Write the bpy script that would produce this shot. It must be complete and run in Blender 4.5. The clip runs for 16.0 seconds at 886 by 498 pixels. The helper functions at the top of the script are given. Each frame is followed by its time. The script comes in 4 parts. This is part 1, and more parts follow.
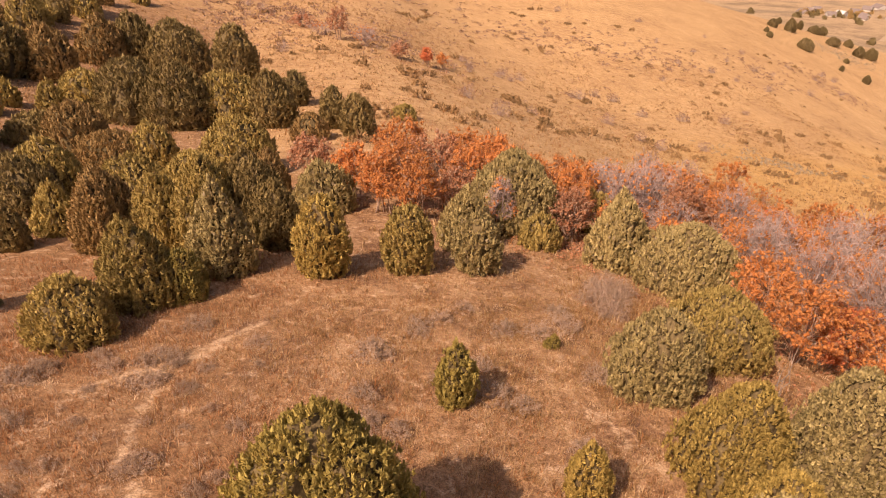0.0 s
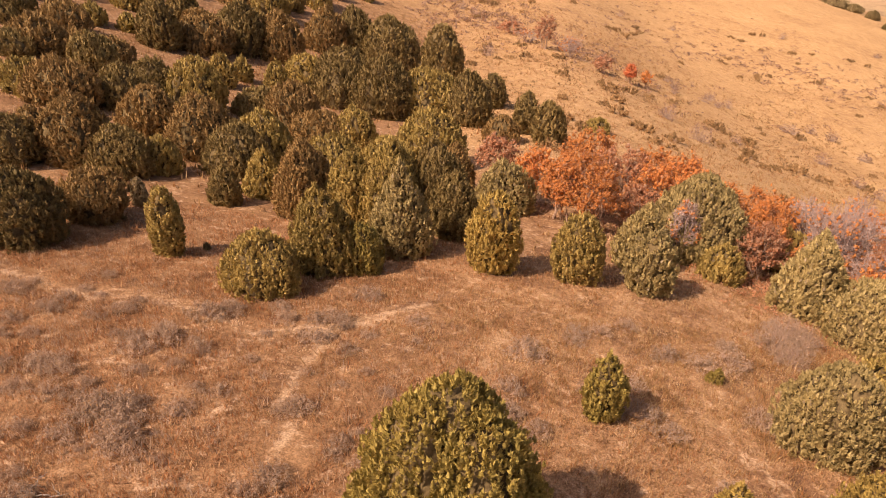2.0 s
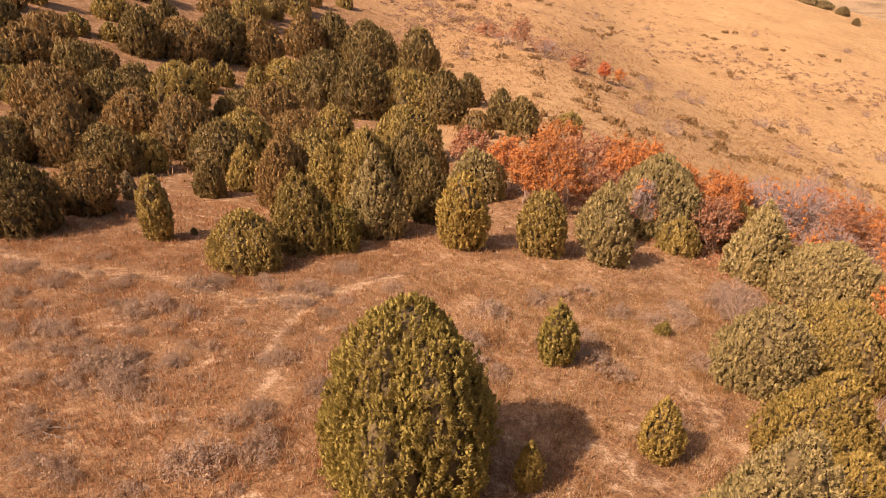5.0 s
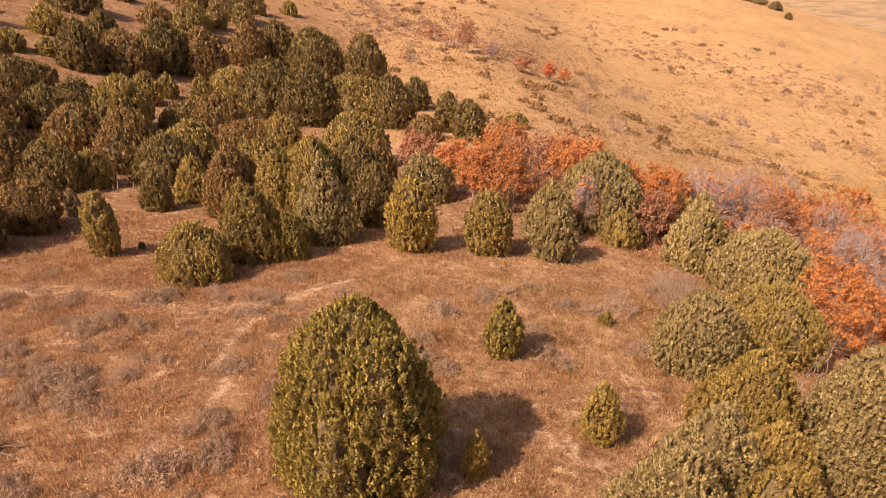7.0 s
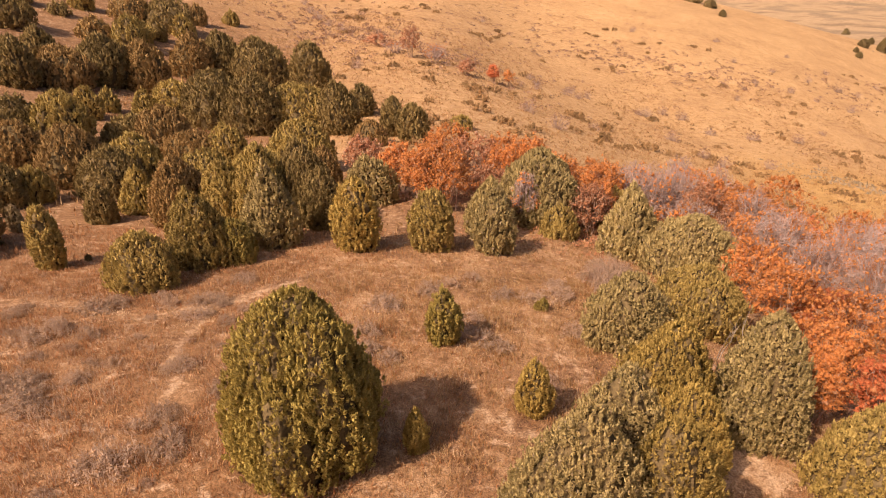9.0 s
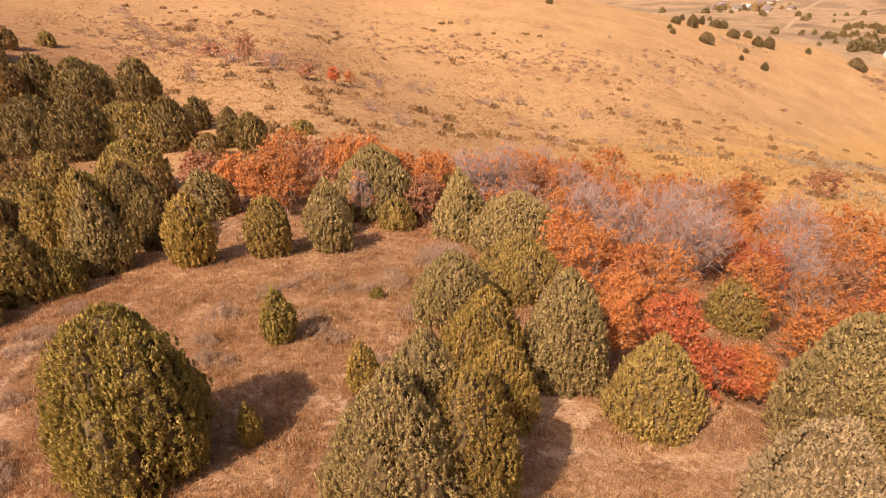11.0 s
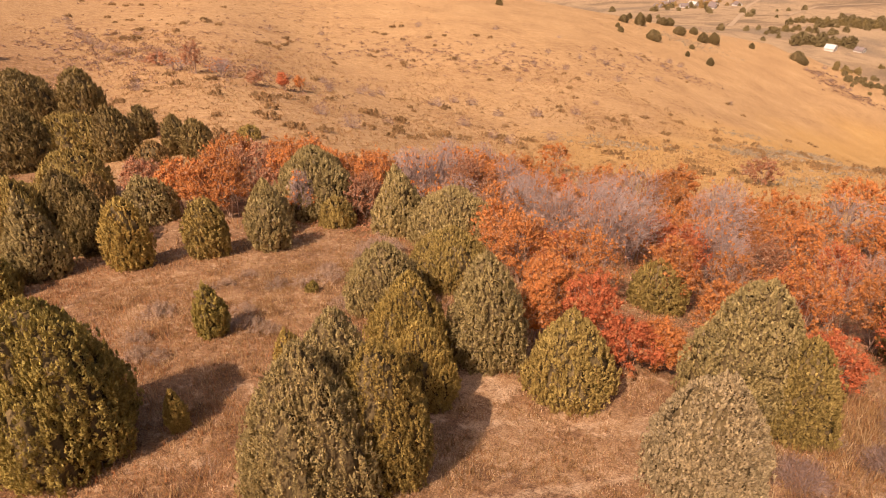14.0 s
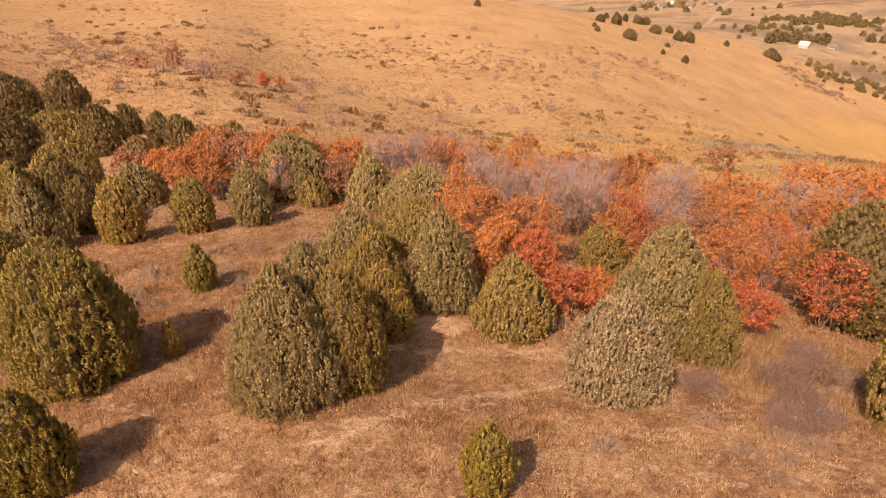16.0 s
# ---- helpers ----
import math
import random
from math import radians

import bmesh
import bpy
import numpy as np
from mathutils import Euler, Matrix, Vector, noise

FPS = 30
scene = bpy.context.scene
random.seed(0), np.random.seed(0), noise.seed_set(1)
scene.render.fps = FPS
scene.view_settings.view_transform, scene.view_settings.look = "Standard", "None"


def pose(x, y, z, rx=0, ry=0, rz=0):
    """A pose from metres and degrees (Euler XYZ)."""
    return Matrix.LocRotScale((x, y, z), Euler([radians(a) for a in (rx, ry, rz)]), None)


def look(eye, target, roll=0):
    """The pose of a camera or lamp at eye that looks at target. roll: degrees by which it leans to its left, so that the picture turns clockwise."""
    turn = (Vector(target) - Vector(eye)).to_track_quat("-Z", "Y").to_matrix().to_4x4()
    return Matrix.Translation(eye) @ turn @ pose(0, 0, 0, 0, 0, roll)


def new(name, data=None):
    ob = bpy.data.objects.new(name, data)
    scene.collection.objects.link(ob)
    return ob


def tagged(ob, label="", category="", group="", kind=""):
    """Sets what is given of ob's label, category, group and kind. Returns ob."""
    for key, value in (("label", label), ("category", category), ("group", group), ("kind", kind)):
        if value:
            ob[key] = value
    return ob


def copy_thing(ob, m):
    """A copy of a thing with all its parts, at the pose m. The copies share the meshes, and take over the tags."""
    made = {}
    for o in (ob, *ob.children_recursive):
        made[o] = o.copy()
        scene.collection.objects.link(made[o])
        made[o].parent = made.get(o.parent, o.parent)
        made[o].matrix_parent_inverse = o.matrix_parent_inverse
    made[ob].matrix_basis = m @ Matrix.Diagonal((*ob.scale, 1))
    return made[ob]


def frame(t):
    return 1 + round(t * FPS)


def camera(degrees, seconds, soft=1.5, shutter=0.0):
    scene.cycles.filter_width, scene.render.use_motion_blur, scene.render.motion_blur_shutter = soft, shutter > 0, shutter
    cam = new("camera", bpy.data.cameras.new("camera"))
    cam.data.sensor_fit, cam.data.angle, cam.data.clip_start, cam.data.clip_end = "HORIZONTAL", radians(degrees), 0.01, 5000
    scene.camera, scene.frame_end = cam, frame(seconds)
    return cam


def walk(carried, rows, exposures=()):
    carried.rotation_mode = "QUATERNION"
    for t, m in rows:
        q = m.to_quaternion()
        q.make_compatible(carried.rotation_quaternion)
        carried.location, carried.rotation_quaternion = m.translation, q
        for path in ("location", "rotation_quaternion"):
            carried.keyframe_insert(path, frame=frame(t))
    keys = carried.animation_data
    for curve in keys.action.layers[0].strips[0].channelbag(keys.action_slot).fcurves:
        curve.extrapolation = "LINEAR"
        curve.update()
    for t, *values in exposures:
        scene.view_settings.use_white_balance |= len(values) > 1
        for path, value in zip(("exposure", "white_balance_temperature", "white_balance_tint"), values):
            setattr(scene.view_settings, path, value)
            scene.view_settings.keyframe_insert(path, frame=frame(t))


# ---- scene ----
cam = camera(64.42, 16.0, soft=1.0)
# seconds, place in metres, turn in degrees
PATH = [
    ( 0.0,  -1.945,   4.195,  15.526,  57.615,  -1.103,  -8.646),
    ( 0.5,  -1.948,   4.020,  15.507,  57.692,  -1.213,  -3.953),
    ( 1.0,  -1.854,   3.962,  15.400,  57.713,  -1.427,   4.178),
    ( 1.5,  -1.811,   3.883,  15.343,  57.855,  -1.362,   7.275),
    ( 2.0,  -1.793,   3.770,  15.292,  58.103,  -1.232,   8.023),
    ( 2.5,  -1.683,   3.410,  15.285,  58.275,  -1.034,   8.008),
    ( 3.0,  -1.539,   2.832,  15.274,  58.411,  -0.839,   7.826),
    ( 3.5,  -1.347,   2.233,  15.283,  58.494,  -0.667,   7.618),
    ( 6.0,  -0.407,   0.781,  15.459,  58.771,  -0.103,   4.496),
    ( 6.5,  -0.322,   0.636,  15.563,  58.818,  -0.012,   3.303),
    ( 7.0,  -0.236,   0.513,  15.686,  58.918,   0.135,   1.968),
    ( 7.5,  -0.137,   0.285,  15.809,  59.006,   0.260,   0.613),
    ( 8.0,   0.000,  -0.000,  15.930,  59.105,   0.357,  -0.214),
    ( 8.5,   0.144,  -0.363,  15.997,  59.181,   0.454,  -0.858),
    ( 9.0,   0.442,  -0.813,  16.028,  59.264,   0.595,  -2.392),
    ( 9.5,   0.823,  -1.423,  16.193,  59.219,   0.858,  -6.223),
    (10.0,   1.229,  -1.974,  16.395,  59.134,   1.145, -10.446),
    (12.5,   2.918,  -2.905,  16.653,  58.866,   1.556, -16.774),
    (13.0,   3.012,  -3.064,  16.621,  58.935,   1.640, -17.567),
    (13.5,   3.079,  -3.515,  16.597,  59.033,   1.711, -18.271),
    (14.0,   3.157,  -4.260,  16.674,  59.089,   1.812, -18.698),
    (14.5,   3.202,  -5.292,  16.755,  59.131,   1.956, -19.230),
    (15.0,   3.191,  -6.366,  16.827,  59.179,   2.069, -19.783),
    (15.5,   3.054,  -7.561,  16.947,  59.183,   2.112, -20.062),
    (16.0,   2.838,  -8.800,  17.046,  59.235,   2.153, -20.220),
]
walk(cam, [(t, pose(x, y, z, a, b, c)) for t, x, y, z, a, b, c in PATH],
     exposures=[(0.0, 0.33, 7650, 28), (2.5, 0.41, 7650, 27), (9.5, 0.40, 7600, 27), (12.5, 0.30, 7650, 28), (16.0, 0.22, 7650, 28)])

# ---- light ----
SUN_ELEVATION, SUN_FROM = radians(49), Vector((-0.76, -0.65, 0)).normalized()
world = bpy.data.worlds.new("sky")
scene.world = world
world.use_nodes = True
sky = world.node_tree.nodes.new("ShaderNodeTexSky")
sky.sky_type, sky.sun_disc = "NISHITA", False
sky.dust_density, sky.ozone_density = 5.0, 0.6
sky.sun_elevation, sky.sun_rotation = SUN_ELEVATION, math.atan2(SUN_FROM.x, SUN_FROM.y)
back = world.node_tree.nodes["Background"]
back.inputs[1].default_value = 0.105
world.node_tree.links.new(sky.outputs[0], back.inputs[0])
sun = new("sun", bpy.data.lights.new("sun", "SUN"))
sun.data.energy, sun.data.angle, sun.data.color = 4.7, radians(0.7), (1.0, 0.88, 0.70)
sun.matrix_world = look(SUN_FROM * 60 * math.cos(SUN_ELEVATION) + Vector((0, 0, 60 * math.sin(SUN_ELEVATION))), (0, 0, 0))


# ---- materials ----
def nodes_of(name, rough=0.9, spec=0.15):
    m = bpy.data.materials.new(name)
    m.use_nodes = True
    n, l = m.node_tree.nodes, m.node_tree.links
    p = n["Principled BSDF"]
    p.inputs["Roughness"].default_value = rough
    p.inputs["Specular IOR Level"].default_value = spec
    return m, n, l, p


def ramp(n, stops):
    r = n.new("ShaderNodeValToRGB")
    e = r.color_ramp.elements
    while len(e) < len(stops):
        e.new(0.5)
    for k, (at, c) in enumerate(stops):
        e[k].position, e[k].color = at, (*c, 1)
    return r


def noise_node(n, l, scale, detail=4, rough=0.6, coords=None):
    t = n.new("ShaderNodeTexNoise")
    t.inputs["Scale"].default_value, t.inputs["Detail"].default_value, t.inputs["Roughness"].default_value = scale, detail, rough
    if coords is not None:
        l.new(coords, t.inputs["Vector"])
    return t


def mix(n, l, a, b, fac, kind="MIX"):
    x = n.new("ShaderNodeMix")
    x.data_type, x.blend_type = "RGBA", kind
    for k, v in ((0, fac), (6, a), (7, b)):
        if isinstance(v, (int, float)):
            x.inputs[k].default_value = v
        elif isinstance(v, tuple):
            x.inputs[k].default_value = (*v, 1)
        else:
            l.new(v, x.inputs[k])
    return x.outputs[2]


def leaf_material(name, colours, accent=None, amount=0.0, patch=1.3, glow=0.27, vary=0.26, stretch=1.0):
    """Foliage: colour by leaf, by sprig and by tree; part of the light passes through."""
    m, n, l, p = nodes_of(name, 0.65, 0.25)
    geo, info, pos = n.new("ShaderNodeNewGeometry"), n.new("ShaderNodeObjectInfo"), n.new("ShaderNodeTexCoord")
    r = ramp(n, [(k / (len(colours) - 1), c) for k, c in enumerate(colours)])
    big = noise_node(n, l, patch, 3, 0.6, pos.outputs["Object"])
    a = n.new("ShaderNodeMath"); a.operation = "MULTIPLY_ADD"
    l.new(geo.outputs["Random Per Island"], a.inputs[0]); a.inputs[1].default_value = vary
    b = n.new("ShaderNodeMath"); b.operation = "MULTIPLY_ADD"
    l.new(big.outputs["Fac"], b.inputs[0]); b.inputs[1].default_value, b.inputs[2].default_value = stretch, 0.49 - 0.5 * stretch - vary / 2
    l.new(b.outputs[0], a.inputs[2])
    l.new(a.outputs[0], r.inputs[0])
    col = r.outputs[0]
    if accent:
        pick = n.new("ShaderNodeTexWhiteNoise"); pick.noise_dimensions = "1D"
        l.new(geo.outputs["Random Per Island"], pick.inputs["W"])
        less = n.new("ShaderNodeMath"); less.operation = "LESS_THAN"
        l.new(pick.outputs["Value"], less.inputs[0]); less.inputs[1].default_value = amount
        col = mix(n, l, col, accent, less.outputs[0])
    speck = noise_node(n, l, 17, 3, 0.7, pos.outputs["Object"])
    shade = ramp(n, [(0.34, (0.55, 0.55, 0.55)), (0.5, (0.98, 0.98, 0.98)), (0.66, (1.45, 1.45, 1.45))])
    l.new(speck.outputs["Fac"], shade.inputs[0])
    col = mix(n, l, col, shade.outputs[0], 0.55, "MULTIPLY")
    bump = n.new("ShaderNodeBump"); bump.inputs["Strength"].default_value, bump.inputs["Distance"].default_value = 0.7, 0.05
    l.new(speck.outputs["Fac"], bump.inputs["Height"]); l.new(bump.outputs[0], p.inputs["Normal"])
    hsv = n.new("ShaderNodeHueSaturation")
    v = n.new("ShaderNodeMath"); v.operation = "MULTIPLY_ADD"
    l.new(info.outputs["Random"], v.inputs[0]); v.inputs[1].default_value, v.inputs[2].default_value = 0.3, 0.85
    l.new(v.outputs[0], hsv.inputs["Value"]); l.new(col, hsv.inputs["Color"])
    l.new(hsv.outputs[0], p.inputs["Base Color"])
    tr, mx = n.new("ShaderNodeBsdfTranslucent"), n.new("ShaderNodeMixShader")
    l.new(hsv.outputs[0], tr.inputs[0]); mx.inputs[0].default_value = glow
    l.new(p.outputs[0], mx.inputs[1]); l.new(tr.outputs[0], mx.inputs[2])
    l.new(mx.outputs[0], n["Material Output"].inputs[0])
    return m


def bark_material(name, dark, light, scale=9):
    m, n, l, p = nodes_of(name, 0.9, 0.1)
    pos = n.new("ShaderNodeTexCoord")
    t = noise_node(n, l, scale, 5, 0.65, pos.outputs["Object"])
    r = ramp(n, [(0.3, dark), (0.7, light)])
    l.new(t.outputs["Fac"], r.inputs[0]); l.new(r.outputs[0], p.inputs["Base Color"])
    bump = n.new("ShaderNodeBump"); bump.inputs["Strength"].default_value = 0.6
    l.new(t.outputs["Fac"], bump.inputs["Height"]); l.new(bump.outputs[0], p.inputs["Normal"])
    return m


BRUSH = leaf_material("dark_brush", [(0.16, 0.095, 0.045), (0.23, 0.138, 0.066), (0.31, 0.188, 0.094)], (0.36, 0.21, 0.10), 0.2, 0.4, 0.15)
GREENS = {
    "olive": leaf_material("juniper_olive", [(0.314, 0.230, 0.077), (0.425, 0.311, 0.104), (0.518, 0.379, 0.126)], (0.32, 0.21, 0.09), 0.05, vary=0.54),
    "yellow": leaf_material("juniper_yellow_green", [(0.267, 0.205, 0.060), (0.359, 0.275, 0.080), (0.474, 0.364, 0.106)], (0.32, 0.23, 0.08), 0.05, vary=0.54),
    "gold": leaf_material("juniper_golden", [(0.328, 0.235, 0.072), (0.444, 0.317, 0.096), (0.587, 0.419, 0.127)], (0.38, 0.25, 0.08), 0.05, vary=0.54),
    "grey": leaf_material("juniper_grey_green", [(0.347, 0.270, 0.119), (0.471, 0.365, 0.162), (0.622, 0.481, 0.214)], (0.40, 0.31, 0.19), 0.05, vary=0.54),
    "pale": leaf_material("juniper_berried", [(0.326, 0.253, 0.145), (0.442, 0.342, 0.196), (0.584, 0.451, 0.259)], (0.45, 0.36, 0.25), 0.05, vary=0.54),
    "dark": leaf_material("juniper_dark", [(0.198, 0.142, 0.056), (0.268, 0.193, 0.076), (0.326, 0.234, 0.092)], (0.27, 0.19, 0.09), 0.05, vary=0.54),
    "lime": leaf_material("juniper_bright_green", [(0.281, 0.210, 0.046), (0.379, 0.285, 0.063), (0.501, 0.375, 0.081)], (0.45, 0.33, 0.10), 0.04, vary=0.54),
    # distant trees only; the haze of distance is put into this lightened tone
    "deep": leaf_material("juniper_deep", [(0.140, 0.103, 0.045), (0.190, 0.141, 0.062), (0.252, 0.186, 0.085)], None, 0, 0.5, 0.1, 0.42),
    "brown": leaf_material("juniper_brownish", [(0.259, 0.166, 0.067), (0.351, 0.224, 0.090), (0.427, 0.272, 0.110)], (0.32, 0.21, 0.09), 0.05, vary=0.54),
}
LEAVES = {
    "orange": leaf_material("maple_orange", [(0.47, 0.168, 0.054), (0.63, 0.253, 0.082), (0.77, 0.362, 0.130)], (0.515, 0.269, 0.146), 0.15, 0.7, 0.4, 0.34),
    "red": leaf_material("maple_red", [(0.43, 0.112, 0.052), (0.58, 0.172, 0.074), (0.70, 0.260, 0.112)], (0.627, 0.291, 0.134), 0.12, 0.7, 0.4, 0.34),
    "rust": leaf_material("maple_rust", [(0.370, 0.155, 0.078), (0.504, 0.233, 0.125), (0.627, 0.336, 0.196)], (0.538, 0.336, 0.224), 0.2, 0.7, 0.4, 0.34),
}
BARK = bark_material("juniper_bark", (0.07, 0.05, 0.035), (0.20, 0.16, 0.12))
TWIG = bark_material("bare_twig", (0.31, 0.205, 0.152), (0.52, 0.375, 0.290), 3)
GREY_TWIG = bark_material("weathered_grey_twig", (0.30, 0.215, 0.186), (0.50, 0.380, 0.340), 1.5)
SAGE = leaf_material("sage_leaf", [(0.34, 0.236, 0.168), (0.45, 0.324, 0.236), (0.57, 0.425, 0.315)], (0.44, 0.26, 0.13), 0.2, 2.5, 0.4, 0.4)
SHRUB = leaf_material("dry_shrub_leaf", [(0.21, 0.125, 0.055), (0.29, 0.176, 0.080), (0.38, 0.235, 0.112)], (0.42, 0.24, 0.11), 0.25, 1.5, 0.2)
# dead-twig brown, kept dark as the shade between the sprays
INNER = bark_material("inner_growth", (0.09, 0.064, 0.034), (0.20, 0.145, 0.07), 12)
DARK_TWIG = bark_material("dark_mauve_twig", (0.21, 0.138, 0.118), (0.42, 0.305, 0.262), 1.5)
BLEACHED = bark_material("bleached_wood", (0.22, 0.18, 0.15), (0.36, 0.30, 0.255), 6)
FLAT_SAGE = leaf_material("flat_sage", [(0.25, 0.196, 0.128), (0.34, 0.266, 0.177), (0.43, 0.336, 0.228)], None, 0, 0.3, 0.15)
MAUVE = leaf_material("mauve_brush", [(0.20, 0.120, 0.088), (0.27, 0.170, 0.128), (0.36, 0.24, 0.18)], (0.30, 0.15, 0.08), 0.25, 0.3, 0.15)
RUSSET = leaf_material("russet_grass", [(0.27, 0.124, 0.056), (0.42, 0.222, 0.108), (0.64, 0.43, 0.25)], (0.40, 0.165, 0.065), 0.18, 1.6, 0.35, 0.5, 2.0)
GRASS = leaf_material("dry_grass", [(0.297, 0.154, 0.064), (0.445, 0.270, 0.122), (0.72, 0.52, 0.31)], (0.42, 0.19, 0.075), 0.14, 1.6, 0.35, 0.5, 2.0)
STRAW = leaf_material("pale_straw", [(0.50, 0.335, 0.20), (0.64, 0.455, 0.29), (0.76, 0.58, 0.40)], None, 0, 1.2, 0.3, 0.6)


def ground_material():
    m, n, l, p = nodes_of("dry_hillside", 0.95, 0.1)
    pos = n.new("ShaderNodeTexCoord").outputs["Object"]
    zone = n.new("ShaderNodeAttribute"); zone.attribute_name = "zone"
    parts = n.new("ShaderNodeSeparateColor"); l.new(zone.outputs["Color"], parts.inputs[0])
    wide, mid, fine, grit = (noise_node(n, l, s, d, r, pos) for s, d, r in ((0.06, 5, 0.6), (0.55, 6, 0.65), (4.0, 6, 0.7), (18.0, 4, 0.7)))
    bench = ramp(n, [(0.37, (0.15, 0.080, 0.048)), (0.46, (0.28, 0.155, 0.083)), (0.54, (0.40, 0.240, 0.130)), (0.68, (0.54, 0.365, 0.225))])
    hill = ramp(n, [(0.36, (0.231, 0.135, 0.072)), (0.45, (0.407, 0.242, 0.115)), (0.56, (0.517, 0.325, 0.156)), (0.70, (0.594, 0.422, 0.246))])
    russet = ramp(n, [(0.37, (0.15, 0.076, 0.042)), (0.47, (0.25, 0.135, 0.068)), (0.57, (0.34, 0.195, 0.103)), (0.68, (0.52, 0.36, 0.23))])
    vale = ramp(n, [(0.36, (0.20, 0.140, 0.088)), (0.44, (0.31, 0.212, 0.126)), (0.50, (0.42, 0.292, 0.170)), (0.57, (0.29, 0.204, 0.126)), (0.66, (0.22, 0.166, 0.112))])
    f = mix(n, l, mid.outputs["Fac"], fine.outputs["Fac"], 0.45)
    f2 = mix(n, l, wide.outputs["Fac"], f, 0.7)
    l.new(f, bench.inputs[0]); l.new(f, russet.inputs[0]); l.new(f2, hill.inputs[0])
    far = noise_node(n, l, 0.009, 7, 0.68, pos)
    l.new(far.outputs["Fac"], vale.inputs[0])
    col = mix(n, l, bench.outputs[0], russet.outputs[0], zone.outputs["Alpha"])
    col = mix(n, l, col, hill.outputs[0], parts.outputs[1])
    lush = n.new("ShaderNodeAttribute"); lush.attribute_name = "meadow"
    field = ramp(n, [(0.38, (0.42, 0.235, 0.082)), (0.52, (0.55, 0.325, 0.120)), (0.66, (0.60, 0.40, 0.185))]); l.new(f2, field.inputs[0])
    col = mix(n, l, col, field.outputs[0], lush.outputs["Fac"])
    col = mix(n, l, col, vale.outputs[0], parts.outputs[2])
    # trodden bare soil breaks through along the trails
    bare = n.new("ShaderNodeMath"); bare.operation = "MULTIPLY_ADD"
    l.new(fine.outputs["Fac"], bare.inputs[0]); bare.inputs[1].default_value = 1.2
    sub = n.new("ShaderNodeMath"); sub.operation = "ADD"; sub.inputs[1].default_value = -0.95
    l.new(parts.outputs[0], sub.inputs[0]); l.new(sub.outputs[0], bare.inputs[2])
    step = ramp(n, [(0.30, (0, 0, 0)), (0.62, (0.8, 0.8, 0.8))]); l.new(bare.outputs[0], step.inputs[0])
    col = mix(n, l, col, (0.53, 0.36, 0.225), step.outputs[0])
    fleck = noise_node(n, l, 1.9, 5, 0.62, pos)
    open_soil = ramp(n, [(0.56, (0, 0, 0)), (0.66, (0.62, 0.62, 0.62))]); l.new(fleck.outputs["Fac"], open_soil.inputs[0])
    col = mix(n, l, col, (0.60, 0.42, 0.275), open_soil.outputs[0])
    spot = ramp(n, [(0.37, (0.40, 0.38, 0.38)), (0.5, (0.94, 0.94, 0.94)), (0.62, (1.36, 1.36, 1.36))]); l.new(grit.outputs["Fac"], spot.inputs[0])
    col = mix(n, l, col, spot.outputs[0], 0.8, "MULTIPLY")
    l.new(col, p.inputs["Base Color"])
    bump = n.new("ShaderNodeBump"); bump.inputs["Strength"].default_value, bump.inputs["Distance"].default_value = 0.8, 0.12
    l.new(f, bump.inputs["Height"]); l.new(bump.outputs[0], p.inputs["Normal"])
    return m


def plain(name, a, b, scale, rough=0.8):
    m, n, l, p = nodes_of(name, rough, 0.2)
    t = noise_node(n, l, scale, 4, 0.6, n.new("ShaderNodeTexCoord").outputs["Object"])
    r = ramp(n, [(0.35, a), (0.65, b)]); l.new(t.outputs["Fac"], r.inputs[0]); l.new(r.outputs[0], p.inputs["Base Color"])
    return m


GROUND = ground_material()
DIRT_ROAD = plain("dirt_road", (0.38, 0.27, 0.17), (0.44, 0.32, 0.21), 0.2, 0.95)
WALL_PAINT = plain("house_paint", (0.50, 0.46, 0.42), (0.66, 0.62, 0.57), 0.3)
ROOF_DARK = plain("dark_shingle", (0.16, 0.12, 0.11), (0.25, 0.20, 0.18), 0.8)
ROOF_WHITE = plain("white_metal_roof", (0.50, 0.49, 0.46), (0.60, 0.59, 0.56), 0.3, 0.5)
PANE = plain("dark_pane", (0.04, 0.05, 0.06), (0.07, 0.08, 0.09), 0.5, 0.2)

# ---- lie of the land ----
# broad swells over a tilted plain: spread wide with distance, low order only
TREND = (-9.19402, -0.17228, -0.14059)
SWELLS = np.array([
    [-9.219, -4.437, 3.643, 7.580, -0.418, 7.764, 1.949, -5.329],
    [-4.362, -1.931, 9.175, -7.470, 11.484, -0.088, 15.748, -1.340],
    [4.566, 15.721, 1.554, 4.785, -1.722, -10.373, 9.416, 34.403],
    [8.473, 7.107, -4.559, 8.991, 0.512, 14.348, -9.242, 81.638],
    [4.976, -3.962, 26.156, -6.036, 10.156, -27.765, 24.602, 3.623],
    [-0.507, -4.974, 16.243, -34.440, 26.733, -9.507, 58.492, -113.621],
    [-11.295, -28.931, -20.568, -41.441, 35.201, -111.736, 83.125, -78.067],
    [-7.820, -18.074, -8.325, -2.209, -2.775, -40.825, 7.797, 18.586],
])


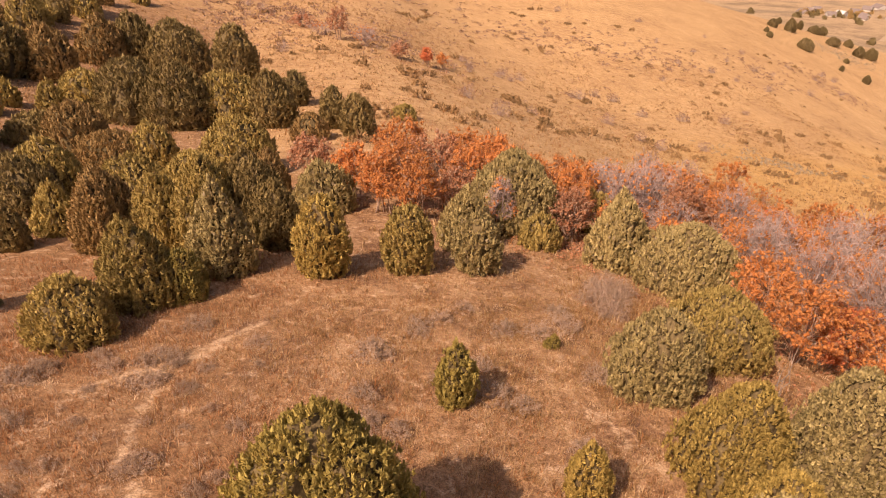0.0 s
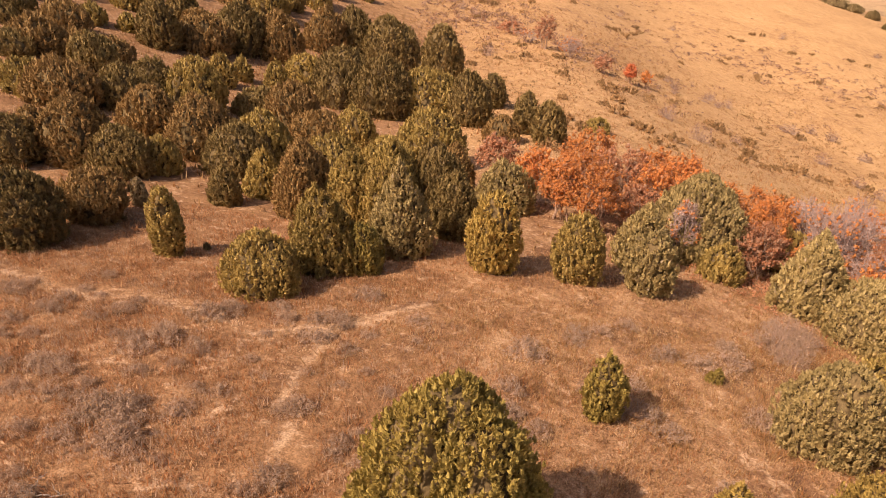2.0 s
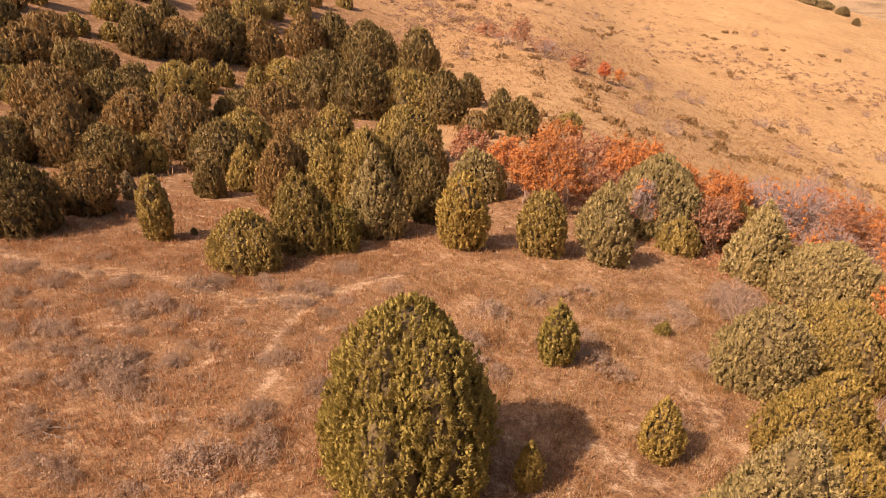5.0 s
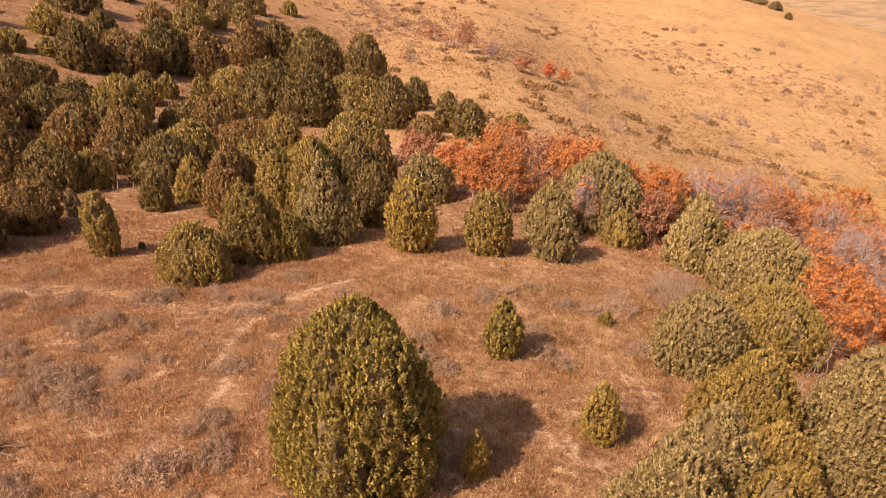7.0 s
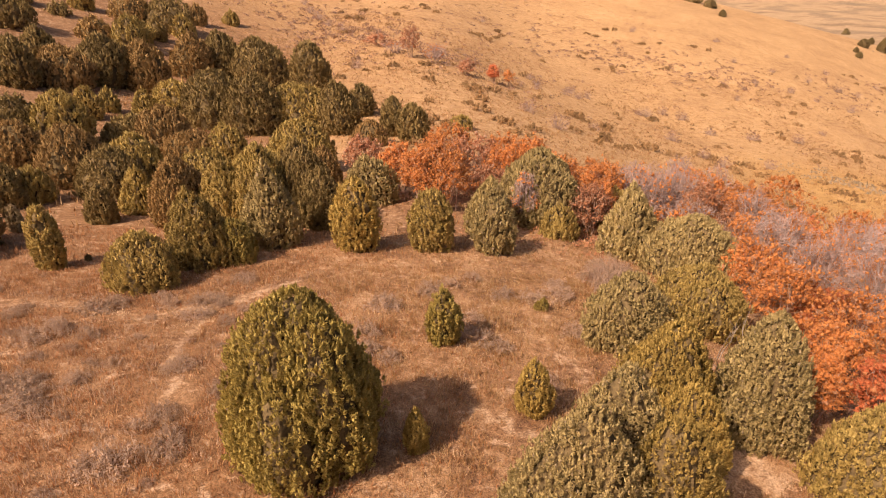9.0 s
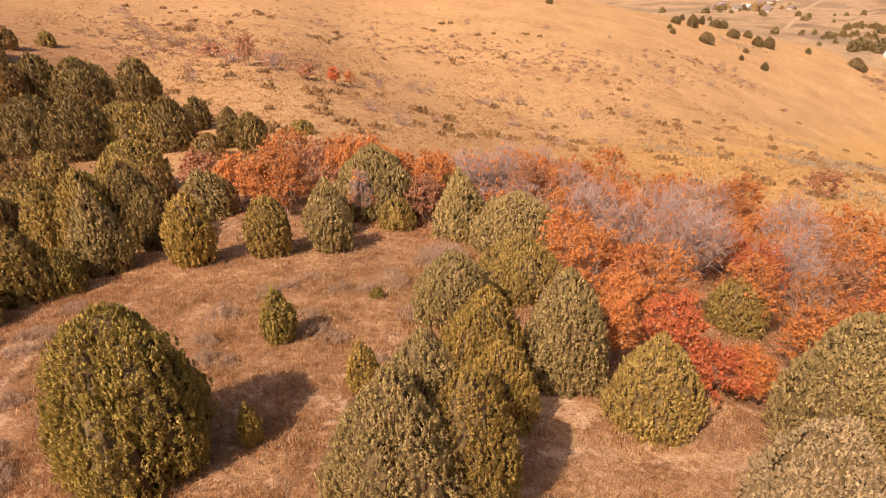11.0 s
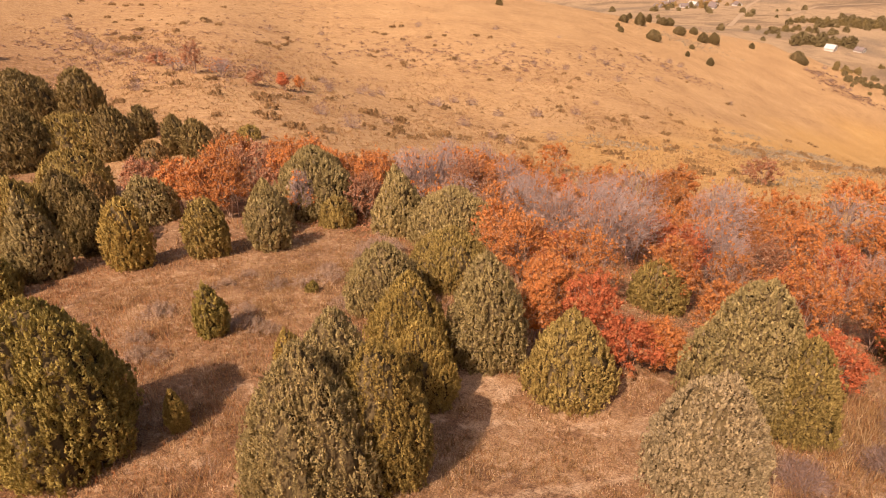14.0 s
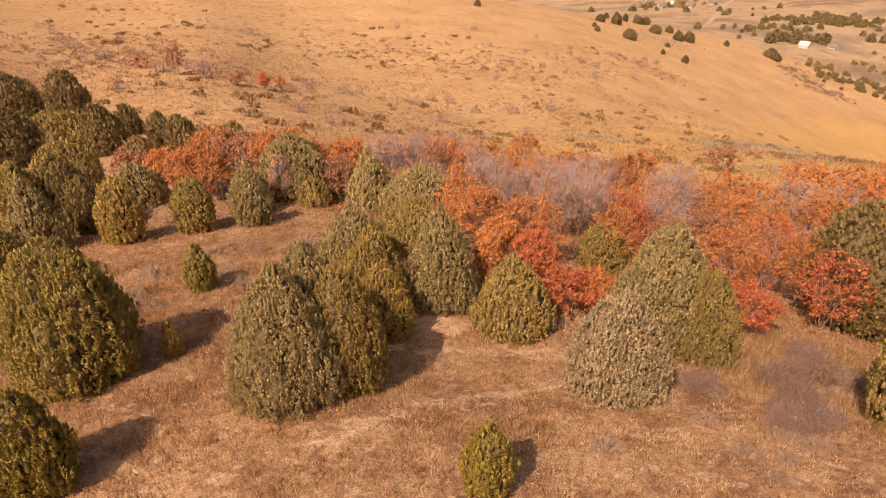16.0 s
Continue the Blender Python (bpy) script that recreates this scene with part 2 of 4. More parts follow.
def ground(x, y):
    """Height of the land, without its small unevenness."""
    x, y = np.atleast_1d(np.asarray(x, float)), np.atleast_1d(np.asarray(y, float))
    k = 1 / np.sqrt(1 + (x * x + y * y) / 810000)
    at = -3.0 + 1.1 * np.arange(8)
    a = np.exp(-((np.arcsinh(x / 30)[:, None] - at) / 1.2) ** 2)
    b = np.exp(-((np.arcsinh(y / 30)[:, None] - at) / 1.2) ** 2)
    z = TREND[0] + TREND[1] * x * k + TREND[2] * y * k + ((a @ SWELLS) * b).sum(1)
    # the far ridge falls away to the valley behind its crest
    t = np.clip((y - 350 + np.maximum(0, x - 330)) / 90, 0, 1)
    s = np.clip((x - 80) / 100, 0, 1)
    # the near bench tips down towards the draw
    q, w = np.clip((x - 1) / 10, 0, 1), np.clip((20 - y) / 11, 0, 1)
    q, w, v = q * q * (3 - 2 * q), w * w * (3 - 2 * w), np.clip((9 - y) / 6, 0, 1)
    z = z - 1.0 * q * w - 0.4 * (1 - q) * v * v * (3 - 2 * v)
    return z - 34 * t * t * (3 - 2 * t) * s * s * (3 - 2 * s)


def height(x, y):
    return float(ground(x, y)[0])


# ---- mesh helpers ----
def raw_mesh(name, verts, faces, smooth=False):
    """A mesh from arrays; all faces have the same number of corners."""
    me = bpy.data.meshes.new(name)
    verts, faces = np.asarray(verts, np.float32), np.asarray(faces, np.int32)
    k = faces.shape[1]
    me.vertices.add(len(verts)); me.vertices.foreach_set("co", verts.ravel())
    me.loops.add(faces.size); me.loops.foreach_set("vertex_index", faces.ravel())
    me.polygons.add(len(faces)); me.polygons.foreach_set("loop_start", np.arange(len(faces), dtype=np.int32) * k)
    if smooth:
        me.polygons.foreach_set("use_smooth", np.ones(len(faces), bool))
    me.update(calc_edges=True)
    return me


def part(name, mesh, material, parent, label=""):
    if isinstance(mesh, bmesh.types.BMesh):
        bm, mesh = mesh, bpy.data.meshes.new(name)
        bm.to_mesh(mesh); bm.free()
    mesh.materials.append(material)
    ob = new(name, mesh)
    ob.parent = parent
    return tagged(ob, label)


def thing(name, x, y, label, category, group="", sink=0.0, turn=0.0):
    ob = new(name)
    ob.empty_display_size = 0.3
    ob.matrix_world = pose(x, y, height(x, y) - sink, 0, 0, turn)
    return tagged(ob, label, category, group)


def unit(v):
    return v / np.maximum(np.linalg.norm(v, axis=-1, keepdims=True), 1e-9)


def prisms(p0, p1, r0, r1, sides=3):
    """Tapered twigs from p0 to p1."""
    d = unit(p1 - p0)
    ref = np.where(np.abs(d[:, 2:3]) > 0.9, [[1.0, 0, 0]], [[0, 0, 1.0]])
    u = unit(np.cross(d, ref)); w = np.cross(d, u)
    ang = np.arange(sides) * 2 * math.pi / sides
    ring = np.cos(ang)[None, :, None] * u[:, None] + np.sin(ang)[None, :, None] * w[:, None]
    v = np.concatenate([p0[:, None] + ring * r0[:, None, None], p1[:, None] + ring * r1[:, None, None]], 1)
    k = np.arange(sides); nx = (k + 1) % sides
    f = np.stack([k, nx, nx + sides, k + sides], -1)
    f = (np.arange(len(p0)) * 2 * sides)[:, None, None] + f[None]
    return v.reshape(-1, 3), f.reshape(-1, 4)


def tube(rng, a, b, ra, rb, wobble, sides=6, rings=6):
    """One tapered, slightly crooked stem."""
    q = np.linspace(0, 1, rings)
    line = a + (b - a) * q[:, None] + rng.normal(0, 1, (rings, 3)) * wobble * np.sin(math.pi * q)[:, None]
    d = unit(b - a); u = unit(np.cross(d, [0.3, 1, 0.1])); w = np.cross(d, u)
    ang = np.arange(sides) * 2 * math.pi / sides
    rad = (ra + (rb - ra) * q)[:, None, None]
    v = line[:, None] + rad * (np.cos(ang)[None, :, None] * u + np.sin(ang)[None, :, None] * w)
    k = np.arange(rings * sides).reshape(rings, sides); n = np.roll(k, -1, 1)
    f = np.stack([k[:-1], n[:-1], n[1:], k[1:]], -1)
    return raw_mesh("stem", v.reshape(-1, 3), f.reshape(-1, 4), True)


def with_slivers(v, f, a, b, w, rng):
    """Adds thin flat twigs from a to b to a mesh of quads."""
    side = unit(np.cross(b - a, rng.normal(size=a.shape))) * w
    q = np.stack([a - side, a + side, b + side * 0.4, b - side * 0.4], 1).reshape(-1, 3)
    return np.concatenate([v, q]), np.concatenate([f, np.arange(len(q)).reshape(-1, 4) + len(v)])


def sprigs(rng, centre, out, wide, tall, count, leaf, up=0.8, loose=0.6, slim=0.36):
    """Small pointed leaves on the outside of upright sprigs; three corners each."""
    m = len(centre)
    rnd = lambda: rng.normal(size=(m, count, 3))
    d = unit(unit(rnd()) + 0.75 * out[:, None])
    wide, tall = np.broadcast_to(wide, (m,)), np.broadcast_to(tall, (m,))
    size = np.stack([wide, wide, tall], -1)[:, None]
    p = centre[:, None] + d * size * rng.uniform(0.7, 1.08, (m, count, 1))
    nrm = unit(unit(d / size) + loose * 0.6 * rnd())
    v = np.array([0, 0, up]) + 0.55 * rnd() + 0.3 * d
    v = unit(v - (v * nrm).sum(-1, keepdims=True) * nrm)
    b = np.cross(nrm, v)
    s = leaf * rng.uniform(0.65, 1.35, (m, count, 1))
    tri = np.stack([p - b * s * slim - v * s * 0.5, p + b * s * slim - v * s * 0.5, p + v * s * 0.8], 2)
    return tri.reshape(-1, 3), np.arange(m * count * 3).reshape(-1, 3)


def tufts(rng, centre, axis, wide, tall, sides=5, fine=True, jag=0.2):
    """Solid plumes of foliage, each a blunt jagged flame along its axis; three corners a face."""
    m = len(centre)
    a = unit(axis); u = unit(np.cross(a, rng.normal(size=(m, 3)))); w = np.cross(a, u)
    rings = ((-0.8, 0.5), (-0.2, 1.0), (0.45, 0.78)) if fine else ((-0.6, 0.75), (0.3, 0.9))
    ang = np.arange(sides) * 2 * math.pi / sides
    wide, tall = np.broadcast_to(wide, (m,))[:, None, None], np.broadcast_to(tall, (m,))[:, None, None]
    rows = []
    for k, (z, q) in enumerate(rings):
        th = (ang + k * math.pi / sides)[None, :, None]
        ring = np.cos(th) * u[:, None] + np.sin(th) * w[:, None]
        rows.append(centre[:, None] + a[:, None] * (z + rng.normal(0, 0.6 * jag, (m, sides, 1))) * tall + ring * wide * q * (1 + rng.normal(0, jag, (m, sides, 1))))
    v = np.concatenate(rows + [centre[:, None] + a[:, None] * tall * rng.uniform(0.85, 1.15, (m, 1, 1))], 1)
    k = np.arange(sides); nx = (k + 1) % sides
    f = []
    for j in range(len(rings) - 1):
        lo, hi = j * sides, (j + 1) * sides
        f += [np.stack([lo + k, lo + nx, hi + k], -1), np.stack([lo + nx, hi + nx, hi + k], -1)]
    top = len(rings) * sides
    f = np.concatenate(f + [np.stack([top - sides + k, top - sides + nx, np.full(sides, top)], -1)])
    f = (np.arange(m) * (top + 1))[:, None, None] + f[None]
    return v.reshape(-1, 3), f.reshape(-1, 3)


def spikes(rng, centre, out, wide, tall, count, width, length, up=0.8):
    """Short folded sprays set over the outside of plumes; two faces each."""
    m = len(centre)
    rnd = lambda: rng.normal(size=(m, count, 3))
    d = unit(unit(rnd()) + 0.8 * out[:, None])
    wide, tall = np.broadcast_to(wide, (m,)), np.broadcast_to(tall, (m,))
    size = np.stack([wide, wide, tall], -1)[:, None]
    p = (centre[:, None] + d * size * rng.uniform(0.66, 1.08, (m, count, 1))).reshape(-1, 3)
    a = unit(np.array([0, 0, up]) + 0.55 * d + 0.3 * rnd()).reshape(-1, 3)
    k = rng.uniform(0.65, 1.35, (len(p), 1))
    o = unit(d).reshape(-1, 3)
    w = unit(np.cross(a, o)); o = np.cross(w, a)
    foot = p - a * k * length * 0.5
    v = np.stack([foot - w * k * width - o * k * width * 0.35, foot + o * k * width * 0.25, foot + w * k * width - o * k * width * 0.35, p + a * k * length * 0.6], 1).reshape(-1, 3)
    f = np.arange(len(p))[:, None, None] * 4 + np.array([[0, 1, 3], [1, 2, 3]])
    return v, f.reshape(-1, 3)


def joined(*meshes):
    at, V, F = 0, [], []
    for v, f in meshes:
        V.append(v); F.append(f + at); at += len(v)
    return np.concatenate(V), np.concatenate(F)


# ---- junipers ----
FORMS = {  # height of the widest place, fullness of shoulder, roundness, tuck at the foot, lobes, their spread
    "oval": (0.46, 2.3, 0.58, 0.40, 4, 0.30),
    "column": (0.36, 1.85, 0.72, 0.45, 4, 0.30),
    "dome": (0.30, 1.9, 0.60, 0.30, 9, 0.58),
    "cone": (0.22, 1.55, 0.78, 0.25, 7, 0.46),
    "egg": (0.30, 1.9, 0.66, 0.22, 7, 0.50),
    "full": (0.34, 2.25, 0.60, 0.25, 7, 0.50),
    "open": (0.50, 2.0, 0.55, 0.60, 6, 0.55),
}


def profile(t, form):
    tm, a, b, k = FORMS[form][:4]
    t = np.clip(t, 0, 1)
    above = np.maximum(1 - (np.maximum(t - tm, 0) / (1 - tm)) ** a, 0) ** b
    below = 1 - k * (np.maximum(tm - t, 0) / tm) ** 2
    return above * below


def juniper(x, y, h, r, tone, form="", far=30.0, label=""):
    rng = np.random.default_rng(int(abs(x * 131 + y * 977 + h * 31)) + 7)
    if not form:
        form = ("oval" if h / r > 2.7 else "dome") if far > 40 else ("column" if h / r > 2.9 else ("cone" if h / r > 2.2 else "dome"))
    words = {"olive": "olive-green", "lime": "bright yellow-green", "gold": "golden-green", "yellow": "yellow-green", "grey": "grey-green", "pale": "pale grey-green, berry-laden", "dark": "dark green", "deep": "deep green", "brown": "brownish-green"}[tone]
    shape = {"oval": "upright oval juniper", "column": "narrow columnar juniper", "dome": "broad round juniper", "cone": "tapering bushy juniper", "open": "thin open juniper", "egg": "full egg-shaped juniper", "full": "large double-topped juniper"}[form]
    size = "sapling" if h < 1.2 else "tree"
    ob = thing("juniper", x, y, label or f"{words} {shape} {size} standing in dry grass", "tree", "junipers on the hillside", 0.05, 0)
    r = r * (0.96 if far < 45 else 1.14)
    # lobes: upright plumes that together make the crown
    count, spread = FORMS[form][4:]
    if h < 1.2:
        count = 2
    ang = np.arange(count) * 2.4 + rng.uniform(0, 6)
    off = r * spread * np.sqrt((np.arange(count) + 0.3) / count)
    lob = np.stack([np.cos(ang) * off, np.sin(ang) * off], -1)
    lh = h * (1.0 - 0.42 * (off / (r * spread + 1e-6)) ** 1.5 * rng.uniform(0.5, 1.1, count)); lh[0] = h
    if form == "full":
        lh[1], lh[2] = 0.985 * h, 0.93 * h
    lr = (r - off * 0.95) * rng.uniform(0.9, 1.12, count)
    lr[:2] *= 0.86 if count > 6 else 1.0
    foot = 0.02 * h if form != "open" else 0.12 * h
    s = (0.72 if far < 45 else 0.85) * float(np.clip(0.0066 * far + 0.07 if far < 35 else 0.0048 * far + 0.115, 0.19, (0.36 if far < 200 else 0.2) * r + 0.05)) * (0.7 if h < 1.8 else 1)
    n_leaf = 10 if far < 21 else (8 if far < 28 else (7 if far < 45 else (5 if far < 75 else 4)))
    rough = 1.0 if far < 45 else 0.9

    def lobe_surface(k, t, th):
        """A point of one lobe and its outward direction: upright fluted plumes with clefts between them."""
        e = 1e-3
        slope = (profile(t + e, form) - profile(t - e, form)) / (2 * e) * lr[k] / lh[k]
        flutes = max(4, round(2 * math.pi * lr[k] / (0.62 if far < 45 else 1.1)))
        ridge = np.abs(np.cos(th * flutes / 2 + 0.9 * np.sin(4.1 * t + k) + 0.5 * np.sin(9 * t + 2 * k)))
        frond = (t * lh[k] / 0.9 + 0.35 * np.sin(2 * th + k) + 0.5 * np.floor(th * flutes / math.pi)) % 1
        bump = 0.93 + rough * (0.09 * np.sin(3 * th + 5 * t + k) + min(0.24, 0.27 / lr[k]) * (ridge - 0.55) + min(0.15, 0.17 / lr[k]) * (0.5 - frond))
        rr = lr[k] * profile(t, form) * bump
        o = unit(np.stack([np.cos(th), np.sin(th), -slope], -1))
        return rr, o

    def placed(k, t, th, rr):
        return np.stack([lob[k, 0] + rr * np.cos(th), lob[k, 1] + rr * np.sin(th), foot + t * (lh[k] - foot) - 0.25 * s], -1)

    C, O, inner = [], [], []
    for k in range(count):
        area = 2 * math.pi * lr[k] * lh[k] * 0.8
        m = int(area / (s * s * 0.68)) + 6
        t = rng.uniform(0, 1, m * 6)
        steep = np.hypot(1, (profile(t + 1e-3, form) - profile(t - 1e-3, form)) * 500 * lr[k] / lh[k])
        t = t[rng.uniform(0, 1, m * 6) < (profile(t, form) * np.minimum(steep, 5) + 0.1) / 2.6][:m]
        th = rng.uniform(0, 2 * math.pi, len(t))
        rr, o = lobe_surface(k, t, th)
        p = placed(k, t, th, np.maximum(rr * (1 + rough * rng.normal(0, 0.06, len(t))) - 0.3 * s, 0.02))
        ok = np.ones(len(t), bool)
        for j in range(count):
            if j != k:
                tt = (p[:, 2] - foot) / (lh[j] - foot)
                q = np.hypot(p[:, 0] - lob[j, 0], p[:, 1] - lob[j, 1])
                ok &= ~((q < lr[j] * profile(tt, form) * 0.68) & (tt < 1) & (tt > 0))
        C.append(p[ok]); O.append(o[ok])
        # closed hull inside the lobe; its dark brown stands for dead twigs and shade
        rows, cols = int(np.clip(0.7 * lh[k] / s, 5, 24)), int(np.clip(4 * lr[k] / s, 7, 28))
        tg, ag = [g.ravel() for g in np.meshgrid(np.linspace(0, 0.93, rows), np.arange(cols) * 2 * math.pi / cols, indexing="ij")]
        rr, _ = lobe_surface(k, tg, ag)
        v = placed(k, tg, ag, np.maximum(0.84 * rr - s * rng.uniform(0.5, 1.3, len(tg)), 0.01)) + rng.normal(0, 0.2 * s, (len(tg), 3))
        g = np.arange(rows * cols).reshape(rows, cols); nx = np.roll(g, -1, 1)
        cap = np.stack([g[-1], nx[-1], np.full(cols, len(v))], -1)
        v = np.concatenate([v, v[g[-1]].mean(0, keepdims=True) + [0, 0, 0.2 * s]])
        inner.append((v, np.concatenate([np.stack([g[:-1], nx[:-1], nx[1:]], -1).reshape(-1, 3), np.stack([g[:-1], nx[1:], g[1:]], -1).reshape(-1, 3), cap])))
    C, O = np.concatenate(C), np.concatenate(O)
    C[:, 2] = np.maximum(C[:, 2], 0.25 * s)
    big = rng.uniform(0.5, 1.3, len(C))
    W, T = 0.41 * s * big, (1.0 if far < 200 else 0.45) * s * big * rng.uniform(0.75, 1.2, len(C))
    fat = float(np.clip(0.0016 * far + 0.001, 0.024, 0.15))
    v, f = spikes(rng, C, O, W, T, n_leaf, min(1.06 * fat, 0.38 * s), min(2.75 * fat, 0.9 * s))
    part("crown", raw_mesh("crown", v, f), GREENS[tone], ob)
    tagged(part("inner_growth", raw_mesh("inner_growth", *joined(*inner)), INNER, ob, "dark brown inner hull for dead twigs and shade inside the crown"), kind="stuff")
    # trunk, and the limbs of the nearer trees
    top = np.array([lob[0, 0], lob[0, 1], h * 0.82])
    part("trunk", tube(rng, np.array([0, 0, -0.15]), top, 0.035 * h + 0.03, 0.012, 0.04 * h), BARK, ob, "grey-brown shredding bark")
    for k in range(1, count if far < 34 and h > 1.2 else 0):
        start = top * rng.uniform(0.08, 0.25)
        part("limb", tube(rng, start, np.array([lob[k, 0] * 1.5, lob[k, 1] * 1.5, lh[k] * 0.78]), 0.018 * h + 0.012, 0.01, 0.04 * h), BARK, ob)
    return ob


# ---- maples and bare scrub in the draw ----
def maple(x, y, h, r, tone, far=50.0, label=""):
    rng = np.random.default_rng(int(abs(x * 313 + y * 571 + h * 17)) + 3)
    far = min(far, 0.92 * math.hypot(x - 2, y + 4))
    share = {"orange": 1.0, "red": 1.1, "rust": 0.8, "mixed": 0.6, "bare": 0.05}[tone]
    words = {"orange": "orange autumn maple with many thin stems in the draw", "red": "red-orange autumn maple with many thin stems in the draw",
             "rust": "rust-brown autumn maple thinning its leaves", "mixed": "half-bare autumn maple with scattered orange leaves",
             "bare": "bare grey multi-stemmed maple without leaves"}[tone]
    ob = thing("maple", x, y, label or words, "tree", "autumn maples in the draw", 0.05)
    ns = 7 if tone != "bare" else 15
    P0, P1, R0, R1, tips, outs = [], [], [], [], [], []

    def add(a, b, ra, rb):
        P0.append(a); P1.append(b); R0.append(np.full(len(a), ra)); R1.append(np.full(len(a), rb))

    def dome(n):
        d = unit(rng.normal(size=(n, 3))); d[:, 2] = np.abs(d[:, 2])
        rad = rng.uniform(0.35, 1, (n, 1)) ** 0.5
        q = d * rad * [r, r, h * 0.62] + [0, 0, h * 0.38]
        return q

    base = rng.normal(0, 0.14, (ns, 3)) * [r, r, 0]; base[:, 2] = -0.1
    a = np.arange(ns) * 2.4 + rng.uniform(0, 6)
    reach = r * 0.55 * np.sqrt((np.arange(ns) + 0.5) / ns)
    head = np.stack([np.cos(a) * reach, np.sin(a) * reach, h * rng.uniform(0.62, 0.85, ns)], -1)
    knee = base + (head - base) * 0.5 + rng.normal(0, 0.10, (ns, 3)) * [1, 1, 0] * h * 0.4
    thick = (0.010 * h + 0.012) * (0.5 if tone == "bare" else 0.9)
    add(base, knee, thick, thick * 0.75); add(knee, head, thick * 0.75, thick * 0.3)
    nb = max(5, int((11 if tone == "bare" else 11) * min(1.0, 46 / far)))
    end = dome(int(ns * nb * 1.7))
    owner = np.argmin(np.linalg.norm((end[:, None] - head[None]) * [1, 1, 0.5], axis=-1), 1)
    q = rng.uniform(0.1, 1.0, (len(end), 1))
    start = knee[owner] + (head[owner] - knee[owner]) * q
    low = end[:, 2] < start[:, 2] + 0.1
    start[low] = (base[owner] + (knee[owner] - base[owner]) * rng.uniform(0.4, 1, (len(end), 1)))[low]
    midp = start + (end - start) * 0.55 + rng.normal(0, 0.05, end.shape) * h * 0.35 + [0, 0, 0.04 * h]
    tw = max(0.0065, 0.00013 * far) if tone != "bare" else max(0.009, 0.00023 * min(far, 70))
    add(start, midp, tw * 1.7, tw * 1.2); add(midp, end, tw * 1.2, tw * 0.7)
    kids, fine = (5 if tone == "bare" and far < 60 else 2), []
    for src in (midp, end):
        for _ in range(kids):
            tip = src + unit(rng.normal(size=src.shape) + 0.7 * unit(end - start) + [0, 0, 0.5]) * rng.uniform(0.25, 0.6, (len(src), 1)) * h * 0.12
            fine.append((src, tip)); tips += [tip] if _ < 2 else []
    v, f = prisms(np.concatenate(P0), np.concatenate(P1), np.concatenate(R0), np.concatenate(R1))
    v, f = with_slivers(v, f, np.concatenate([a for a, b in fine]), np.concatenate([b for a, b in fine]), tw, rng)
    part("branchwork", raw_mesh("branchwork", v, f), GREY_TWIG if tone == "bare" else TWIG, ob, "thin pale grey stems and twigs")
    tips = np.concatenate(tips + [end])
    tips = tips[rng.uniform(0, 1, len(tips)) < share * 1.1]
    if tone == "mixed":
        tips = tips[noise_mask(tips, x, y)]
    s = float(np.clip(0.0052 * far, 0.2, 0.4))
    o = unit(tips - [0, 0, h * 0.35])
    size = s * rng.uniform(0.7, 1.3, len(tips))
    core = tufts(rng, tips, o + rng.normal(0, 0.5, o.shape) + [0, 0, 0.3], size * 0.44, size * 0.42, 3, False, 0.35)
    v, f = joined(core, sprigs(rng, tips, o, size * 1.3, size * 1.1, 14 if far < 38 else 9 if far < 60 else 5, (0.12 if far < 38 else 0.155 if far < 60 else 0.24) * s + 0.012, 0.2, 0.42, 0.45))
    part("foliage", raw_mesh("foliage", v, f), LEAVES["orange" if tone in ("mixed", "bare") else tone], ob)
    return ob


def noise_mask(p, x, y):
    return np.array([noise.noise(Vector((q[0] * 0.9 + x, q[1] * 0.9 + y, q[2] * 0.9))) > -0.05 for q in p], bool)


# ---- low growth ----
def sagebrush(x, y, h, r, label, name="sagebrush", leaves=SAGE, category="shrub", seed=1, twigs=90, share=0.8, group="low grey shrubs", leaf=0.0, wood=TWIG):
    rng = np.random.default_rng(seed)
    ob = thing(name, x, y, label, category, group, 0.02, rng.uniform(0, 360))
    d = unit(rng.normal(size=(twigs, 3)) + [0, 0, 0.35]); d[:, 2] = np.abs(d[:, 2]) + 0.12
    end = d * rng.uniform(0.6, 1.05, (twigs, 1)) * [r, r, h]
    start = end * [0.15, 0.15, 0.0] + [0, 0, -0.03]
    mid = start + (end - start) * 0.5 + rng.normal(0, 0.06, end.shape) * r
    tip = end + unit(rng.normal(size=end.shape) + d) * r * 0.25
    tip2 = end + unit(rng.normal(size=end.shape) + d) * r * 0.25
    w = np.full(twigs, 0.008)
    v, f = prisms(np.concatenate([start, mid]), np.concatenate([mid, end]), np.concatenate([w * 1.3, w]), np.concatenate([w, w * 0.8]))
    more = end + unit(rng.normal(size=end.shape) + d) * r * 0.3
    v, f = with_slivers(v, f, np.concatenate([end, mid, end]), np.concatenate([tip, tip2, more]), 0.0065, rng)
    part("branchwork", raw_mesh("branchwork", v, f), wood, ob, "grey woody twigs")
    c = np.concatenate([end, tip, tip2]); c = c[rng.uniform(0, 1, len(c)) < share]
    v, f = sprigs(rng, c, unit(c), 0.07 + 0.07 * r, 0.08 + 0.06 * r, 15, (0.045 + 0.018 * r) if not leaf else leaf, 1.5, 0.7, 0.24)
    part("foliage", raw_mesh("foliage", v, f), leaves, ob)
    return ob


